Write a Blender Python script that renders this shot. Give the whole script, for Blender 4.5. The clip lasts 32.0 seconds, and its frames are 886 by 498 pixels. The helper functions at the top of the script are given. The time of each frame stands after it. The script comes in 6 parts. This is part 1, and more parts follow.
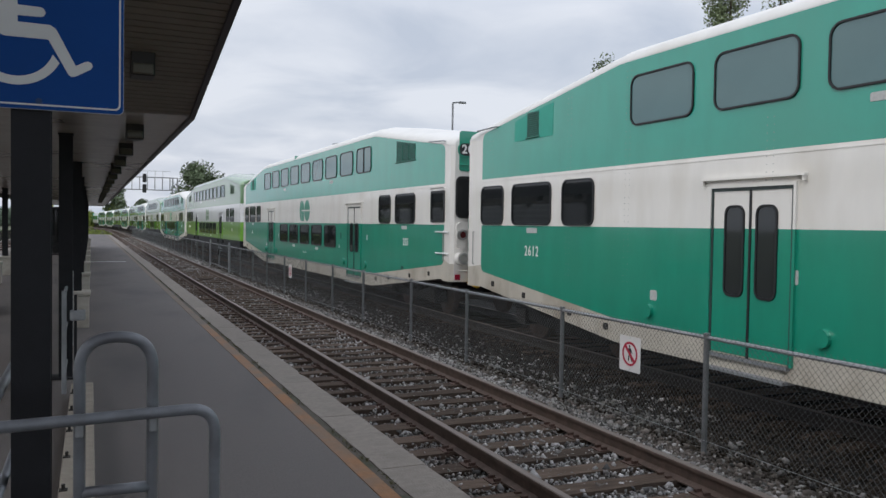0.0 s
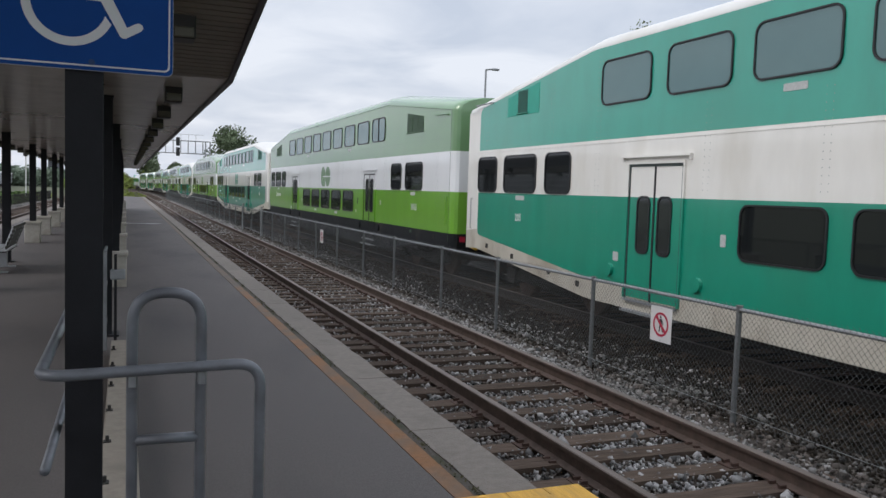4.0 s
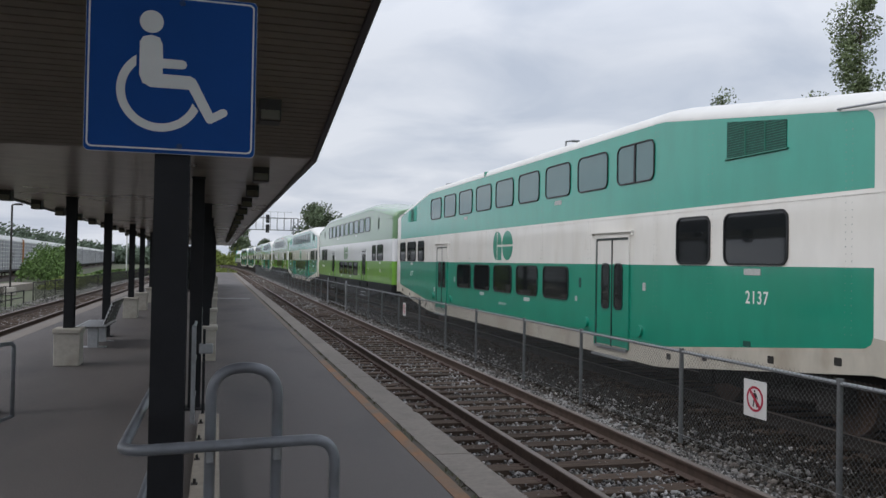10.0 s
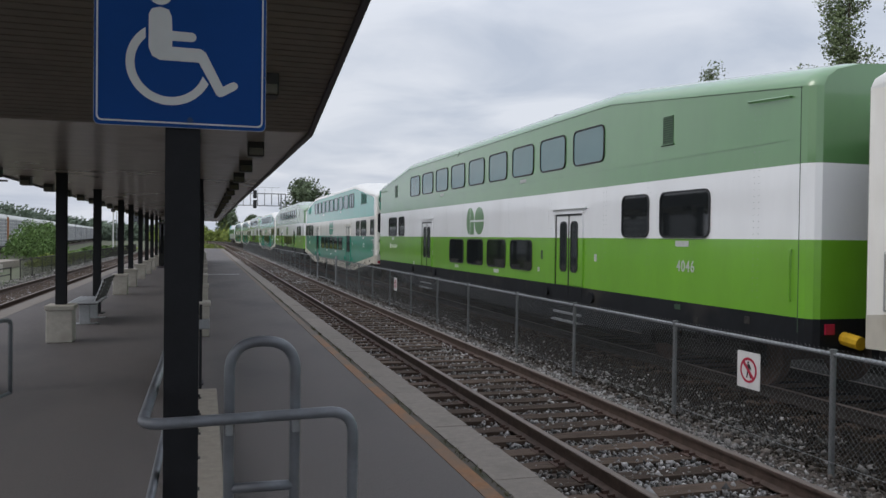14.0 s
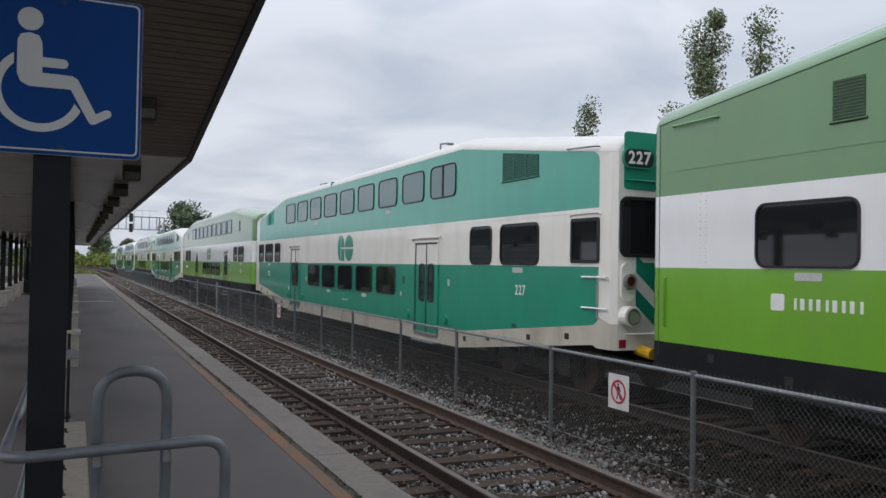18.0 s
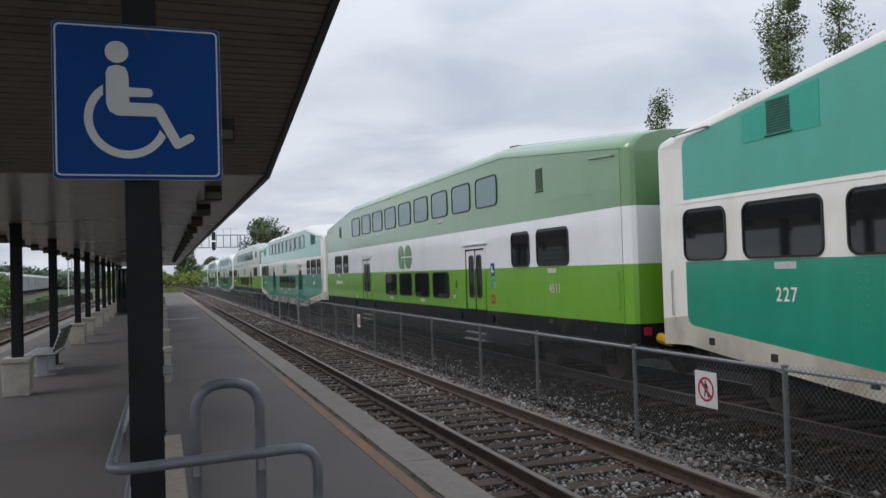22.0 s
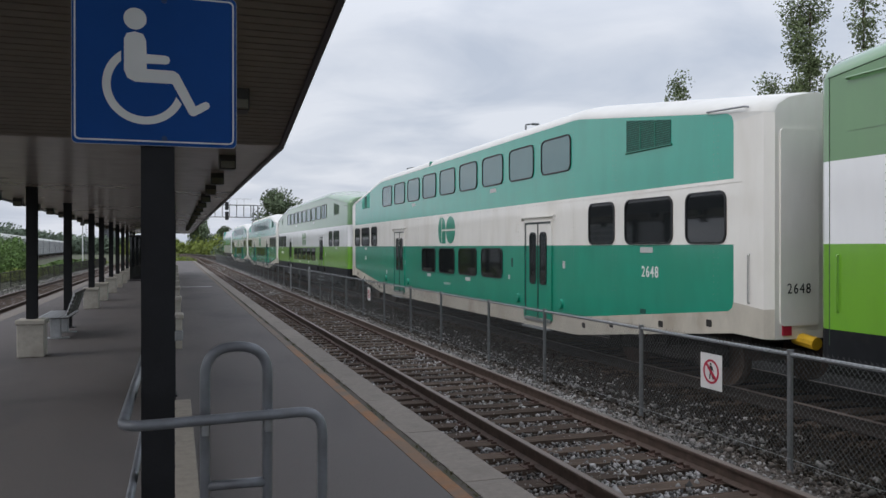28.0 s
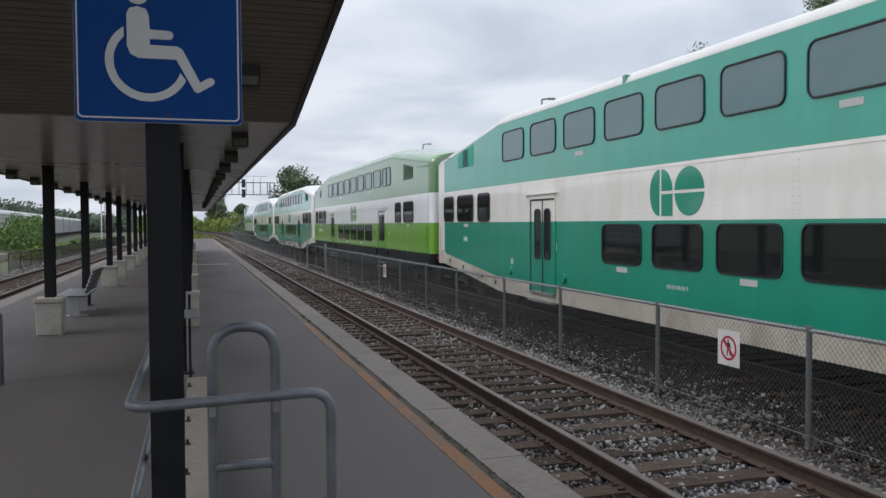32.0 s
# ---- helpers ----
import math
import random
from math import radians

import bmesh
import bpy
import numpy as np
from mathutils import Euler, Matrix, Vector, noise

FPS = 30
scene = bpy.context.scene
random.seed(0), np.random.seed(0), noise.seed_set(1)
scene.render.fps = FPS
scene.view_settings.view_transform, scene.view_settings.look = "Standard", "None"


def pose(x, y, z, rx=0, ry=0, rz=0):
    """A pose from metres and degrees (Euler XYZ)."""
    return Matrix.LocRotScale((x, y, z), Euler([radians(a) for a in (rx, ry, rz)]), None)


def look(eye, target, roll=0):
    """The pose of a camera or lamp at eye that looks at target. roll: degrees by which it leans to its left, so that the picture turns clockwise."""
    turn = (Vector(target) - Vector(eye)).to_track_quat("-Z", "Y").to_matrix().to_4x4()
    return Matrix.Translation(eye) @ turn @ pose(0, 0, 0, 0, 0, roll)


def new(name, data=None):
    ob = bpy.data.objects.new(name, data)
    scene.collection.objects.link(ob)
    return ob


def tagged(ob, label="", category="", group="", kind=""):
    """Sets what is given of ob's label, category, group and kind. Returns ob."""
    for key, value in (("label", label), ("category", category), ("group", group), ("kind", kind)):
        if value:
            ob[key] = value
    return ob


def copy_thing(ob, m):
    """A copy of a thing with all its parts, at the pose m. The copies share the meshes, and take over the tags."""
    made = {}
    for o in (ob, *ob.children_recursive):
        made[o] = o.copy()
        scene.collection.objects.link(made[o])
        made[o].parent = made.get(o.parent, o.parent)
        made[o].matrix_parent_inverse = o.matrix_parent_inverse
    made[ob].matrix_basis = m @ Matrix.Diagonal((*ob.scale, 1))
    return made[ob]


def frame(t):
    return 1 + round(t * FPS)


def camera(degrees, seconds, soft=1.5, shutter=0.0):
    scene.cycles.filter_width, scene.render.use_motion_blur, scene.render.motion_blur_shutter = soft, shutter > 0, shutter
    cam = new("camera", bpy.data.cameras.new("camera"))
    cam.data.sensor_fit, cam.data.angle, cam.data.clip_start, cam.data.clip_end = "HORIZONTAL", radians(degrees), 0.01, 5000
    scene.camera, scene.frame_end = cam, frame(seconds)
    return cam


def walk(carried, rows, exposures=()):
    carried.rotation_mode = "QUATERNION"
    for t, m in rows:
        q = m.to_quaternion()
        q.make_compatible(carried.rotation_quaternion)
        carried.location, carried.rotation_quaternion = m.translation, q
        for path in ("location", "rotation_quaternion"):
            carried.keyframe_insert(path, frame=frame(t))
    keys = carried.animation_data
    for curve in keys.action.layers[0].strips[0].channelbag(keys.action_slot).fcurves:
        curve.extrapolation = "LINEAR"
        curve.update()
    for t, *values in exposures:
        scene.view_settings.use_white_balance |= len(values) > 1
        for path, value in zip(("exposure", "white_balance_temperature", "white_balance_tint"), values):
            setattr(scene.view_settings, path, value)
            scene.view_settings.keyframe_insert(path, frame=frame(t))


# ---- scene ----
cam = camera(57.90, 32.0)
PATH = [
    (0.0, pose(0.089, 0.087, 1.910, 88.33, -0.90, -23.73)),
    (0.5, pose(0.091, 0.084, 1.917, 88.60, -0.15, -24.39)),
    (1.0, pose(0.097, 0.090, 1.910, 88.46, 0.06, -25.62)),
    (1.5, pose(0.091, 0.100, 1.894, 88.35, 0.41, -24.95)),
    (2.0, pose(0.083, 0.101, 1.896, 88.28, 0.24, -21.99)),
    (2.5, pose(0.075, 0.105, 1.900, 88.02, -0.02, -20.85)),
    (3.0, pose(0.065, 0.106, 1.904, 88.16, -1.06, -20.64)),
    (3.5, pose(0.030, 0.053, 1.902, 86.51, -1.82, -21.78)),
    (5.5, pose(0.054, 0.101, 1.883, 85.58, -1.80, -20.74)),
    (6.0, pose(0.051, 0.081, 1.885, 86.29, -1.76, -21.96)),
    (6.5, pose(0.046, 0.073, 1.889, 86.76, -1.42, -23.01)),
    (7.0, pose(0.044, 0.068, 1.889, 87.38, -1.30, -22.22)),
    (7.5, pose(0.050, 0.070, 1.887, 87.95, 0.17, -20.92)),
    (8.0, pose(0.057, 0.066, 1.893, 89.16, 0.83, -19.54)),
    (8.5, pose(0.057, 0.061, 1.890, 89.64, 0.73, -18.12)),
    (9.0, pose(0.063, 0.057, 1.889, 89.53, 1.37, -17.51)),
    (9.5, pose(0.061, 0.061, 1.896, 90.36, -0.35, -16.40)),
    (10.0, pose(0.070, 0.065, 1.902, 90.99, -1.00, -15.70)),
    (10.5, pose(0.083, 0.069, 1.902, 90.85, -1.78, -14.86)),
    (11.0, pose(0.094, 0.077, 1.900, 91.06, -0.82, -14.45)),
    (11.5, pose(0.090, 0.082, 1.898, 90.74, -0.81, -15.62)),
    (12.0, pose(0.086, 0.090, 1.898, 90.79, 0.13, -16.00)),
    (12.5, pose(0.070, 0.092, 1.903, 90.84, 0.10, -14.48)),
    (13.0, pose(0.057, 0.086, 1.905, 90.33, -1.27, -14.06)),
    (13.5, pose(0.037, 0.084, 1.903, 89.38, -0.45, -15.60)),
    (14.0, pose(-0.025, 0.084, 1.894, 89.21, -0.72, -16.57)),
    (14.5, pose(-0.098, 0.056, 1.888, 88.68, -0.28, -17.69)),
    (16.5, pose(-0.054, -0.058, 1.908, 90.38, -0.64, -17.17)),
    (17.0, pose(-0.036, -0.062, 1.914, 90.83, -1.07, -19.79)),
    (17.5, pose(-0.026, -0.067, 1.911, 91.10, -1.32, -22.54)),
    (18.0, pose(-0.020, -0.042, 1.909, 91.19, -0.93, -24.66)),
    (18.5, pose(-0.036, -0.071, 1.906, 90.98, -0.28, -21.25)),
    (19.0, pose(-0.047, -0.077, 1.904, 90.73, -0.33, -19.83)),
    (19.5, pose(-0.056, -0.074, 1.904, 90.87, -0.33, -19.06)),
    (20.0, pose(-0.065, -0.070, 1.906, 91.33, -0.84, -18.53)),
    (20.5, pose(-0.062, -0.072, 1.905, 90.92, 0.50, -18.10)),
    (21.0, pose(-0.049, -0.070, 1.908, 91.37, 1.46, -18.77)),
    (21.5, pose(-0.043, -0.067, 1.908, 91.23, 1.60, -18.74)),
    (22.0, pose(-0.037, -0.060, 1.906, 91.57, 1.74, -19.26)),
    (22.5, pose(-0.029, -0.060, 1.903, 90.68, 0.89, -19.50)),
    (23.0, pose(-0.023, -0.059, 1.903, 90.59, 1.02, -20.35)),
    (23.5, pose(-0.029, -0.062, 1.898, 90.72, 1.21, -20.66)),
    (24.0, pose(-0.038, -0.062, 1.892, 90.64, 0.81, -19.86)),
    (24.5, pose(-0.043, -0.069, 1.896, 90.42, 0.51, -19.60)),
    (25.0, pose(-0.043, -0.078, 1.900, 90.60, 0.66, -19.49)),
    (25.5, pose(-0.043, -0.085, 1.898, 90.57, 0.70, -19.36)),
    (27.5, pose(-0.040, -0.107, 1.896, 90.14, 0.26, -18.98)),
    (28.0, pose(-0.038, -0.113, 1.893, 89.88, 0.03, -18.43)),
    (28.5, pose(-0.038, -0.103, 1.892, 89.72, -0.16, -18.04)),
    (29.0, pose(-0.038, -0.101, 1.894, 89.78, -0.45, -18.01)),
    (29.5, pose(-0.036, -0.088, 1.896, 89.75, -0.24, -17.86)),
    (30.0, pose(-0.024, -0.072, 1.895, 89.44, 0.35, -17.92)),
    (30.5, pose(-0.015, -0.067, 1.895, 89.00, 0.26, -17.45)),
    (31.0, pose(-0.006, -0.060, 1.896, 88.53, 0.34, -17.65)),
    (31.5, pose(0.002, -0.060, 1.899, 88.42, 0.54, -17.49)),
    (32.0, pose(0.006, -0.062, 1.898, 88.19, 0.34, -17.26)),
]
EXPOSURES = [(0, 0.13), (3.5, 0.21), (5.5, 0.39), (6.5, 0.38), (8, 0.21), (9, 0.1), (13, 0.07), (20, 0.07), (25, 0.1), (28, 0.1), (30, 0.14), (32, 0.21)]
walk(cam, PATH, EXPOSURES)


# ---- light ----
SUN_EL, SUN_AZ = 42.0, 262.0     # height, and compass turn from +y clockwise
world = bpy.data.worlds.new("sky")
scene.world = world
world.use_nodes = True
wn, wl = world.node_tree.nodes, world.node_tree.links
wn.clear()
w_out = wn.new("ShaderNodeOutputWorld")
w_bg = wn.new("ShaderNodeBackground")
w_sky = wn.new("ShaderNodeTexSky")
w_sky.sky_type = "NISHITA"
w_sky.sun_disc = False
w_sky.sun_elevation = radians(SUN_EL)
w_sky.sun_rotation = radians(SUN_AZ)
w_sky.air_density, w_sky.dust_density = 1.4, 4.0
w_tc = wn.new("ShaderNodeTexCoord")
w_sep = wn.new("ShaderNodeSeparateXYZ")
wl.new(w_tc.outputs["Generated"], w_sep.inputs[0])
# cloud sheet: flatten the dome so that clouds lengthen towards the horizon
w_add = wn.new("ShaderNodeMath")
w_add.operation = "ADD"
w_add.inputs[1].default_value = 0.16
wl.new(w_sep.outputs[2], w_add.inputs[0])
w_div = wn.new("ShaderNodeVectorMath")
w_div.operation = "DIVIDE"
wl.new(w_tc.outputs["Generated"], w_div.inputs[0])
w_cmb = wn.new("ShaderNodeCombineXYZ")
for k in range(3):
    wl.new(w_add.outputs[0], w_cmb.inputs[k])
wl.new(w_cmb.outputs[0], w_div.inputs[1])
w_map = wn.new("ShaderNodeMapping")
w_map.inputs["Scale"].default_value = (1.0, 1.1, 0.0)
w_map.inputs["Location"].default_value = (3.3, 1.2, 0.0)
wl.new(w_div.outputs[0], w_map.inputs[0])
w_noise = wn.new("ShaderNodeTexNoise")
w_noise.inputs["Scale"].default_value = 1.5
w_noise.inputs["Detail"].default_value = 6.0
w_noise.inputs["Roughness"].default_value = 0.5
w_noise.inputs["Distortion"].default_value = 0.5
wl.new(w_map.outputs[0], w_noise.inputs["Vector"])
w_ramp = wn.new("ShaderNodeValToRGB")
w_ramp.color_ramp.elements[0].position = 0.33
w_ramp.color_ramp.elements[0].color = (5.2, 5.75, 6.85, 1)
w_ramp.color_ramp.elements[1].position = 0.62
w_ramp.color_ramp.elements[1].color = (7.4, 7.75, 8.55, 1)
wl.new(w_noise.outputs[0], w_ramp.inputs[0])
# an overcast sky is brighter overhead than at the horizon
w_mr = wn.new("ShaderNodeMapRange")
w_mr.inputs["From Min"].default_value = 0.25
w_mr.inputs["From Max"].default_value = 1.0
w_mr.inputs["To Min"].default_value = 1.0
w_mr.inputs["To Max"].default_value = 2.2
wl.new(w_sep.outputs[2], w_mr.inputs["Value"])
w_mul = wn.new("ShaderNodeVectorMath")
w_mul.operation = "SCALE"
wl.new(w_ramp.outputs[0], w_mul.inputs[0])
wl.new(w_mr.outputs[0], w_mul.inputs["Scale"])
w_mix = wn.new("ShaderNodeMixRGB")
w_mix.inputs["Fac"].default_value = 0.88
wl.new(w_sky.outputs[0], w_mix.inputs["Color1"])
wl.new(w_mul.outputs[0], w_mix.inputs["Color2"])
wl.new(w_mix.outputs[0], w_bg.inputs["Color"])
w_bg.inputs["Strength"].default_value = 0.1
wl.new(w_bg.outputs[0], w_out.inputs[0])

sun_data = bpy.data.lights.new("sun", "SUN")
sun_data.energy, sun_data.angle, sun_data.color = 0.7, radians(22), (1.0, 0.96, 0.9)
sun = new("sun", sun_data)
_e, _a = radians(SUN_EL), radians(SUN_AZ)
sun_from = Vector((math.sin(_a) * math.cos(_e), math.cos(_a) * math.cos(_e), math.sin(_e)))
sun.matrix_basis = look(sun_from * 60, (0, 0, 0))

# ---- materials ----


def material(name, colour, rough=0.6, metal=0.0, vary=0.12, scale=6.0, bump=0.0, bump_scale=60.0, spec=0.5,
             stain=None, stain_scale=0.7, stain_at=(0.55, 0.75), per_object=0.0, stretch=(1, 1, 1), coat=0.0):
    """A surface with a colour that varies at two scales, optional stains and fine relief."""
    m = bpy.data.materials.new(name)
    m.use_nodes = True
    n, l = m.node_tree.nodes, m.node_tree.links
    b = n["Principled BSDF"]
    b.inputs["Roughness"].default_value = rough
    b.inputs["Metallic"].default_value = metal
    b.inputs["Specular IOR Level"].default_value = spec
    b.inputs["Coat Weight"].default_value = coat
    b.inputs["Coat Roughness"].default_value = 0.1
    b.inputs["Coat IOR"].default_value = 1.6
    tc = n.new("ShaderNodeTexCoord")
    mp = n.new("ShaderNodeMapping")
    mp.inputs["Scale"].default_value = stretch
    l.new(tc.outputs["Object"], mp.inputs[0])
    n1 = n.new("ShaderNodeTexNoise")
    n1.inputs["Scale"].default_value = scale
    n1.inputs["Detail"].default_value = 8
    n1.inputs["Roughness"].default_value = 0.62
    l.new(mp.outputs[0], n1.inputs["Vector"])
    dark = tuple(c * (1 - vary) for c in colour) + (1,)
    light = tuple(min(1, c * (1 + vary)) for c in colour) + (1,)
    r1 = n.new("ShaderNodeValToRGB")
    r1.color_ramp.elements[0].position, r1.color_ramp.elements[1].position = 0.3, 0.7
    r1.color_ramp.elements[0].color, r1.color_ramp.elements[1].color = dark, light
    l.new(n1.outputs[0], r1.inputs[0])
    out = r1.outputs[0]
    if stain:
        n2 = n.new("ShaderNodeTexNoise")
        n2.inputs["Scale"].default_value = stain_scale
        n2.inputs["Detail"].default_value = 5
        l.new(mp.outputs[0], n2.inputs["Vector"])
        r2 = n.new("ShaderNodeValToRGB")
        r2.color_ramp.elements[0].position, r2.color_ramp.elements[1].position = stain_at
        l.new(n2.outputs[0], r2.inputs[0])
        mx = n.new("ShaderNodeMixRGB")
        l.new(r2.outputs[0], mx.inputs["Fac"])
        l.new(out, mx.inputs["Color1"])
        mx.inputs["Color2"].default_value = tuple(stain) + (1,)
        out = mx.outputs[0]
    if per_object:
        oi = n.new("ShaderNodeObjectInfo")
        ge = n.new("ShaderNodeNewGeometry")
        ad = n.new("ShaderNodeMath")
        ad.operation = "ADD"
        l.new(oi.outputs["Random"], ad.inputs[0])
        l.new(ge.outputs["Random Per Island"], ad.inputs[1])
        fr = n.new("ShaderNodeMath")
        fr.operation = "FRACT"
        l.new(ad.outputs[0], fr.inputs[0])
        mr = n.new("ShaderNodeMapRange")
        mr.inputs["To Min"].default_value = 1 - per_object
        mr.inputs["To Max"].default_value = 1 + per_object
        l.new(fr.outputs[0], mr.inputs["Value"])
        sc = n.new("ShaderNodeVectorMath")
        sc.operation = "SCALE"
        l.new(out, sc.inputs[0])
        l.new(mr.outputs[0], sc.inputs["Scale"])
        out = sc.outputs[0]
    l.new(out, b.inputs["Base Color"])
    if bump:
        n3 = n.new("ShaderNodeTexNoise")
        n3.inputs["Scale"].default_value = bump_scale
        n3.inputs["Detail"].default_value = 4
        l.new(mp.outputs[0], n3.inputs["Vector"])
        bp = n.new("ShaderNodeBump")
        bp.inputs["Strength"].default_value = bump
        bp.inputs["Distance"].default_value = 0.02
        l.new(n3.outputs[0], bp.inputs["Height"])
        l.new(bp.outputs[0], b.inputs["Normal"])
    return m


def glow(name, colour, strength):
    m = bpy.data.materials.new(name)
    m.use_nodes = True
    b = m.node_tree.nodes["Principled BSDF"]
    b.inputs["Base Color"].default_value = (*colour, 1)
    b.inputs["Emission Color"].default_value = (*colour, 1)
    b.inputs["Emission Strength"].default_value = strength
    return m


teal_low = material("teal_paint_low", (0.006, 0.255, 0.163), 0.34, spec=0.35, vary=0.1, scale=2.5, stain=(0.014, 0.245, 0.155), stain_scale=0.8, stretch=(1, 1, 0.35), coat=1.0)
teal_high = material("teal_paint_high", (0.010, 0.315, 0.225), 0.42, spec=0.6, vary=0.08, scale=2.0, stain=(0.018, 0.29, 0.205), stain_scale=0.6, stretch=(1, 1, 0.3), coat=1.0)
cream = material("cream_white_paint", (0.79, 0.765, 0.715), 0.42, vary=0.05, scale=2.2, stain=(0.68, 0.645, 0.58), stain_scale=1.3, stain_at=(0.5, 0.72), stretch=(1, 1, 0.3), coat=1.0)
skirt_cream = material("dirty_cream_skirt", (0.47, 0.435, 0.37), 0.5, vary=0.1, scale=3.5, stain=(0.27, 0.22, 0.16), stain_scale=1.6, stain_at=(0.5, 0.8), stretch=(1, 1, 0.6))
roof_white = material("roof_white_paint", (0.66, 0.65, 0.62), 0.45, vary=0.07, scale=1.5, stain=(0.56, 0.54, 0.49), stain_scale=0.5)
lime = material("lime_green_paint", (0.145, 0.37, 0.02), 0.3, vary=0.07, scale=2.2, stain=(0.15, 0.34, 0.03), stain_scale=0.7, stretch=(1, 1, 0.35), coat=1.0)
sage = material("sage_green_paint", (0.100, 0.235, 0.083), 0.36, spec=0.8, vary=0.07, scale=1.6, stain=(0.11, 0.225, 0.092), stain_scale=0.6, stretch=(1, 1, 0.3), coat=1.0)
bright_white = material("white_paint", (0.79, 0.795, 0.805), 0.38, vary=0.04, scale=1.8, stain=(0.71, 0.71, 0.715), stain_scale=0.9, stretch=(1, 1, 0.3), coat=1.0)
skirt_black = material("black_skirt_paint", (0.010, 0.011, 0.013), 0.6, spec=0.2, vary=0.3, scale=3, stain=(0.03, 0.028, 0.026), stain_scale=1.2)
under_black = material("underframe_dirt", (0.02, 0.018, 0.016), 0.85, vary=0.35, scale=5, bump=0.4, bump_scale=12)
rubber = material("black_rubber", (0.012, 0.012, 0.013), 0.5, vary=0.2, scale=10)
glass_dark = material("tinted_glass", (0.012, 0.014, 0.015), 0.04, vary=0.1, scale=1.0, spec=0.62)
# base colour holds the glass tint plus the sky shown in the panes
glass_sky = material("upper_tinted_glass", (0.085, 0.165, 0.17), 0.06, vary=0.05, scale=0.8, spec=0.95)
glass_door = material("door_glass", (0.022, 0.026, 0.027), 0.05, vary=0.1, scale=1.0, spec=0.62)
gasket_grey = material("door_gasket_rubber", (0.035, 0.05, 0.047), 0.5, vary=0.2, scale=10)
label_white = material("white_decal", (0.72, 0.72, 0.7), 0.5, vary=0.05)
label_grey = material("grey_decal", (0.45, 0.46, 0.45), 0.5, vary=0.15, scale=40)
signal_red = material("red_decal", (0.36, 0.012, 0.04), 0.4, vary=0.05)
yellow = material("yellow_paint", (0.6, 0.36, 0.02), 0.5, vary=0.2, scale=8)
yellow_board = material("yellow_painted_board", (0.62, 0.34, 0.05), 0.7, vary=0.2, scale=8, stain=(0.42, 0.25, 0.07), stain_scale=3, bump=0.3, bump_scale=40, stretch=(3, 0.3, 1))
steel = material("steel_fitting", (0.42, 0.42, 0.41), 0.4, 0.8, vary=0.15, scale=12)
galv = material("galvanised_steel", (0.30, 0.31, 0.32), 0.55, 0.55, vary=0.16, scale=14, bump=0.08, bump_scale=120)
rail_grey = material("grey_painted_tube", (0.17, 0.18, 0.20), 0.42, 0.25, vary=0.16, scale=9, stain=(0.11, 0.11, 0.12), stain_scale=5, bump=0.06, bump_scale=70)
black_paint = material("black_column_paint", (0.010, 0.0105, 0.013), 0.6, spec=0.3, vary=0.25, scale=5, bump=0.05)
asphalt = material("platform_asphalt", (0.096, 0.084, 0.080), 0.82, vary=0.2, scale=70, stain=(0.056, 0.051, 0.051), stain_scale=0.55, stain_at=(0.48, 0.74), bump=0.35, bump_scale=220, stretch=(1, 0.45, 1))
orange_paint = material("orange_line_paint", (0.20, 0.088, 0.03), 0.75, vary=0.25, scale=20, stain=(0.125, 0.088, 0.062), stain_scale=2.2, stain_at=(0.40, 0.66), bump=0.2, bump_scale=150)
kerb = material("edge_concrete", (0.175, 0.150, 0.128), 0.85, vary=0.16, scale=14, stain=(0.125, 0.106, 0.09), stain_scale=2.2, bump=0.35, bump_scale=60, per_object=0.08)
joint_dirt = material("dirty_joint", (0.07, 0.06, 0.05), 0.95, vary=0.35, scale=25, stain=(0.045, 0.045, 0.028), stain_scale=3, stain_at=(0.45, 0.6), bump=0.6, bump_scale=60)
kerb_beige = material("beige_kerb_concrete", (0.235, 0.205, 0.17), 0.88, vary=0.15, scale=12, stain=(0.15, 0.13, 0.105), stain_scale=3, bump=0.3, bump_scale=50)
concrete = material("pale_concrete", (0.42, 0.39, 0.34), 0.85, vary=0.12, scale=10, stain=(0.27, 0.24, 0.2), stain_scale=2.5, bump=0.3, bump_scale=50)
soffit_mat = material("brown_metal_soffit", (0.18, 0.152, 0.125), 0.55, vary=0.1, scale=5, stain=(0.13, 0.108, 0.088), stain_scale=1.2)
soffit_flat = material("flat_soffit", (0.36, 0.315, 0.275), 0.24, spec=0.65, vary=0.08, scale=3, stain=(0.23, 0.195, 0.165), stain_scale=0.8)
fascia_mat = material("dark_bronze_fascia", (0.036, 0.03, 0.036), 0.45, vary=0.15, scale=6)
roof_felt = material("canopy_roof", (0.12, 0.12, 0.12), 0.9, vary=0.2, scale=8)
fixture_mat = material("bronze_fixture", (0.022, 0.018, 0.015), 0.5, vary=0.2, scale=10)
lens_mat = material("lamp_lens", (0.09, 0.08, 0.05), 0.3, vary=0.1, scale=10)
sign_blue = material("sign_blue", (0.003, 0.056, 0.245), 0.6, spec=0.2, vary=0.06, scale=3, stain=(0.004, 0.05, 0.215), stain_scale=1.5)
bolt_mat = material("painted_bolt", (0.006, 0.04, 0.13), 0.5, vary=0.2, scale=30)
sign_white = material("sign_white", (0.64, 0.64, 0.63), 0.5, vary=0.05, scale=5)
plate_white = material("white_plate", (0.58, 0.57, 0.56), 0.5, vary=0.05, scale=6)
alu_edge = material("aluminium_edge", (0.35, 0.37, 0.40), 0.4, 0.8, vary=0.08)
rail_rust = material("rail_rust", (0.085, 0.056, 0.042), 0.8, 0.1, vary=0.3, scale=9, bump=0.2, bump_scale=40)
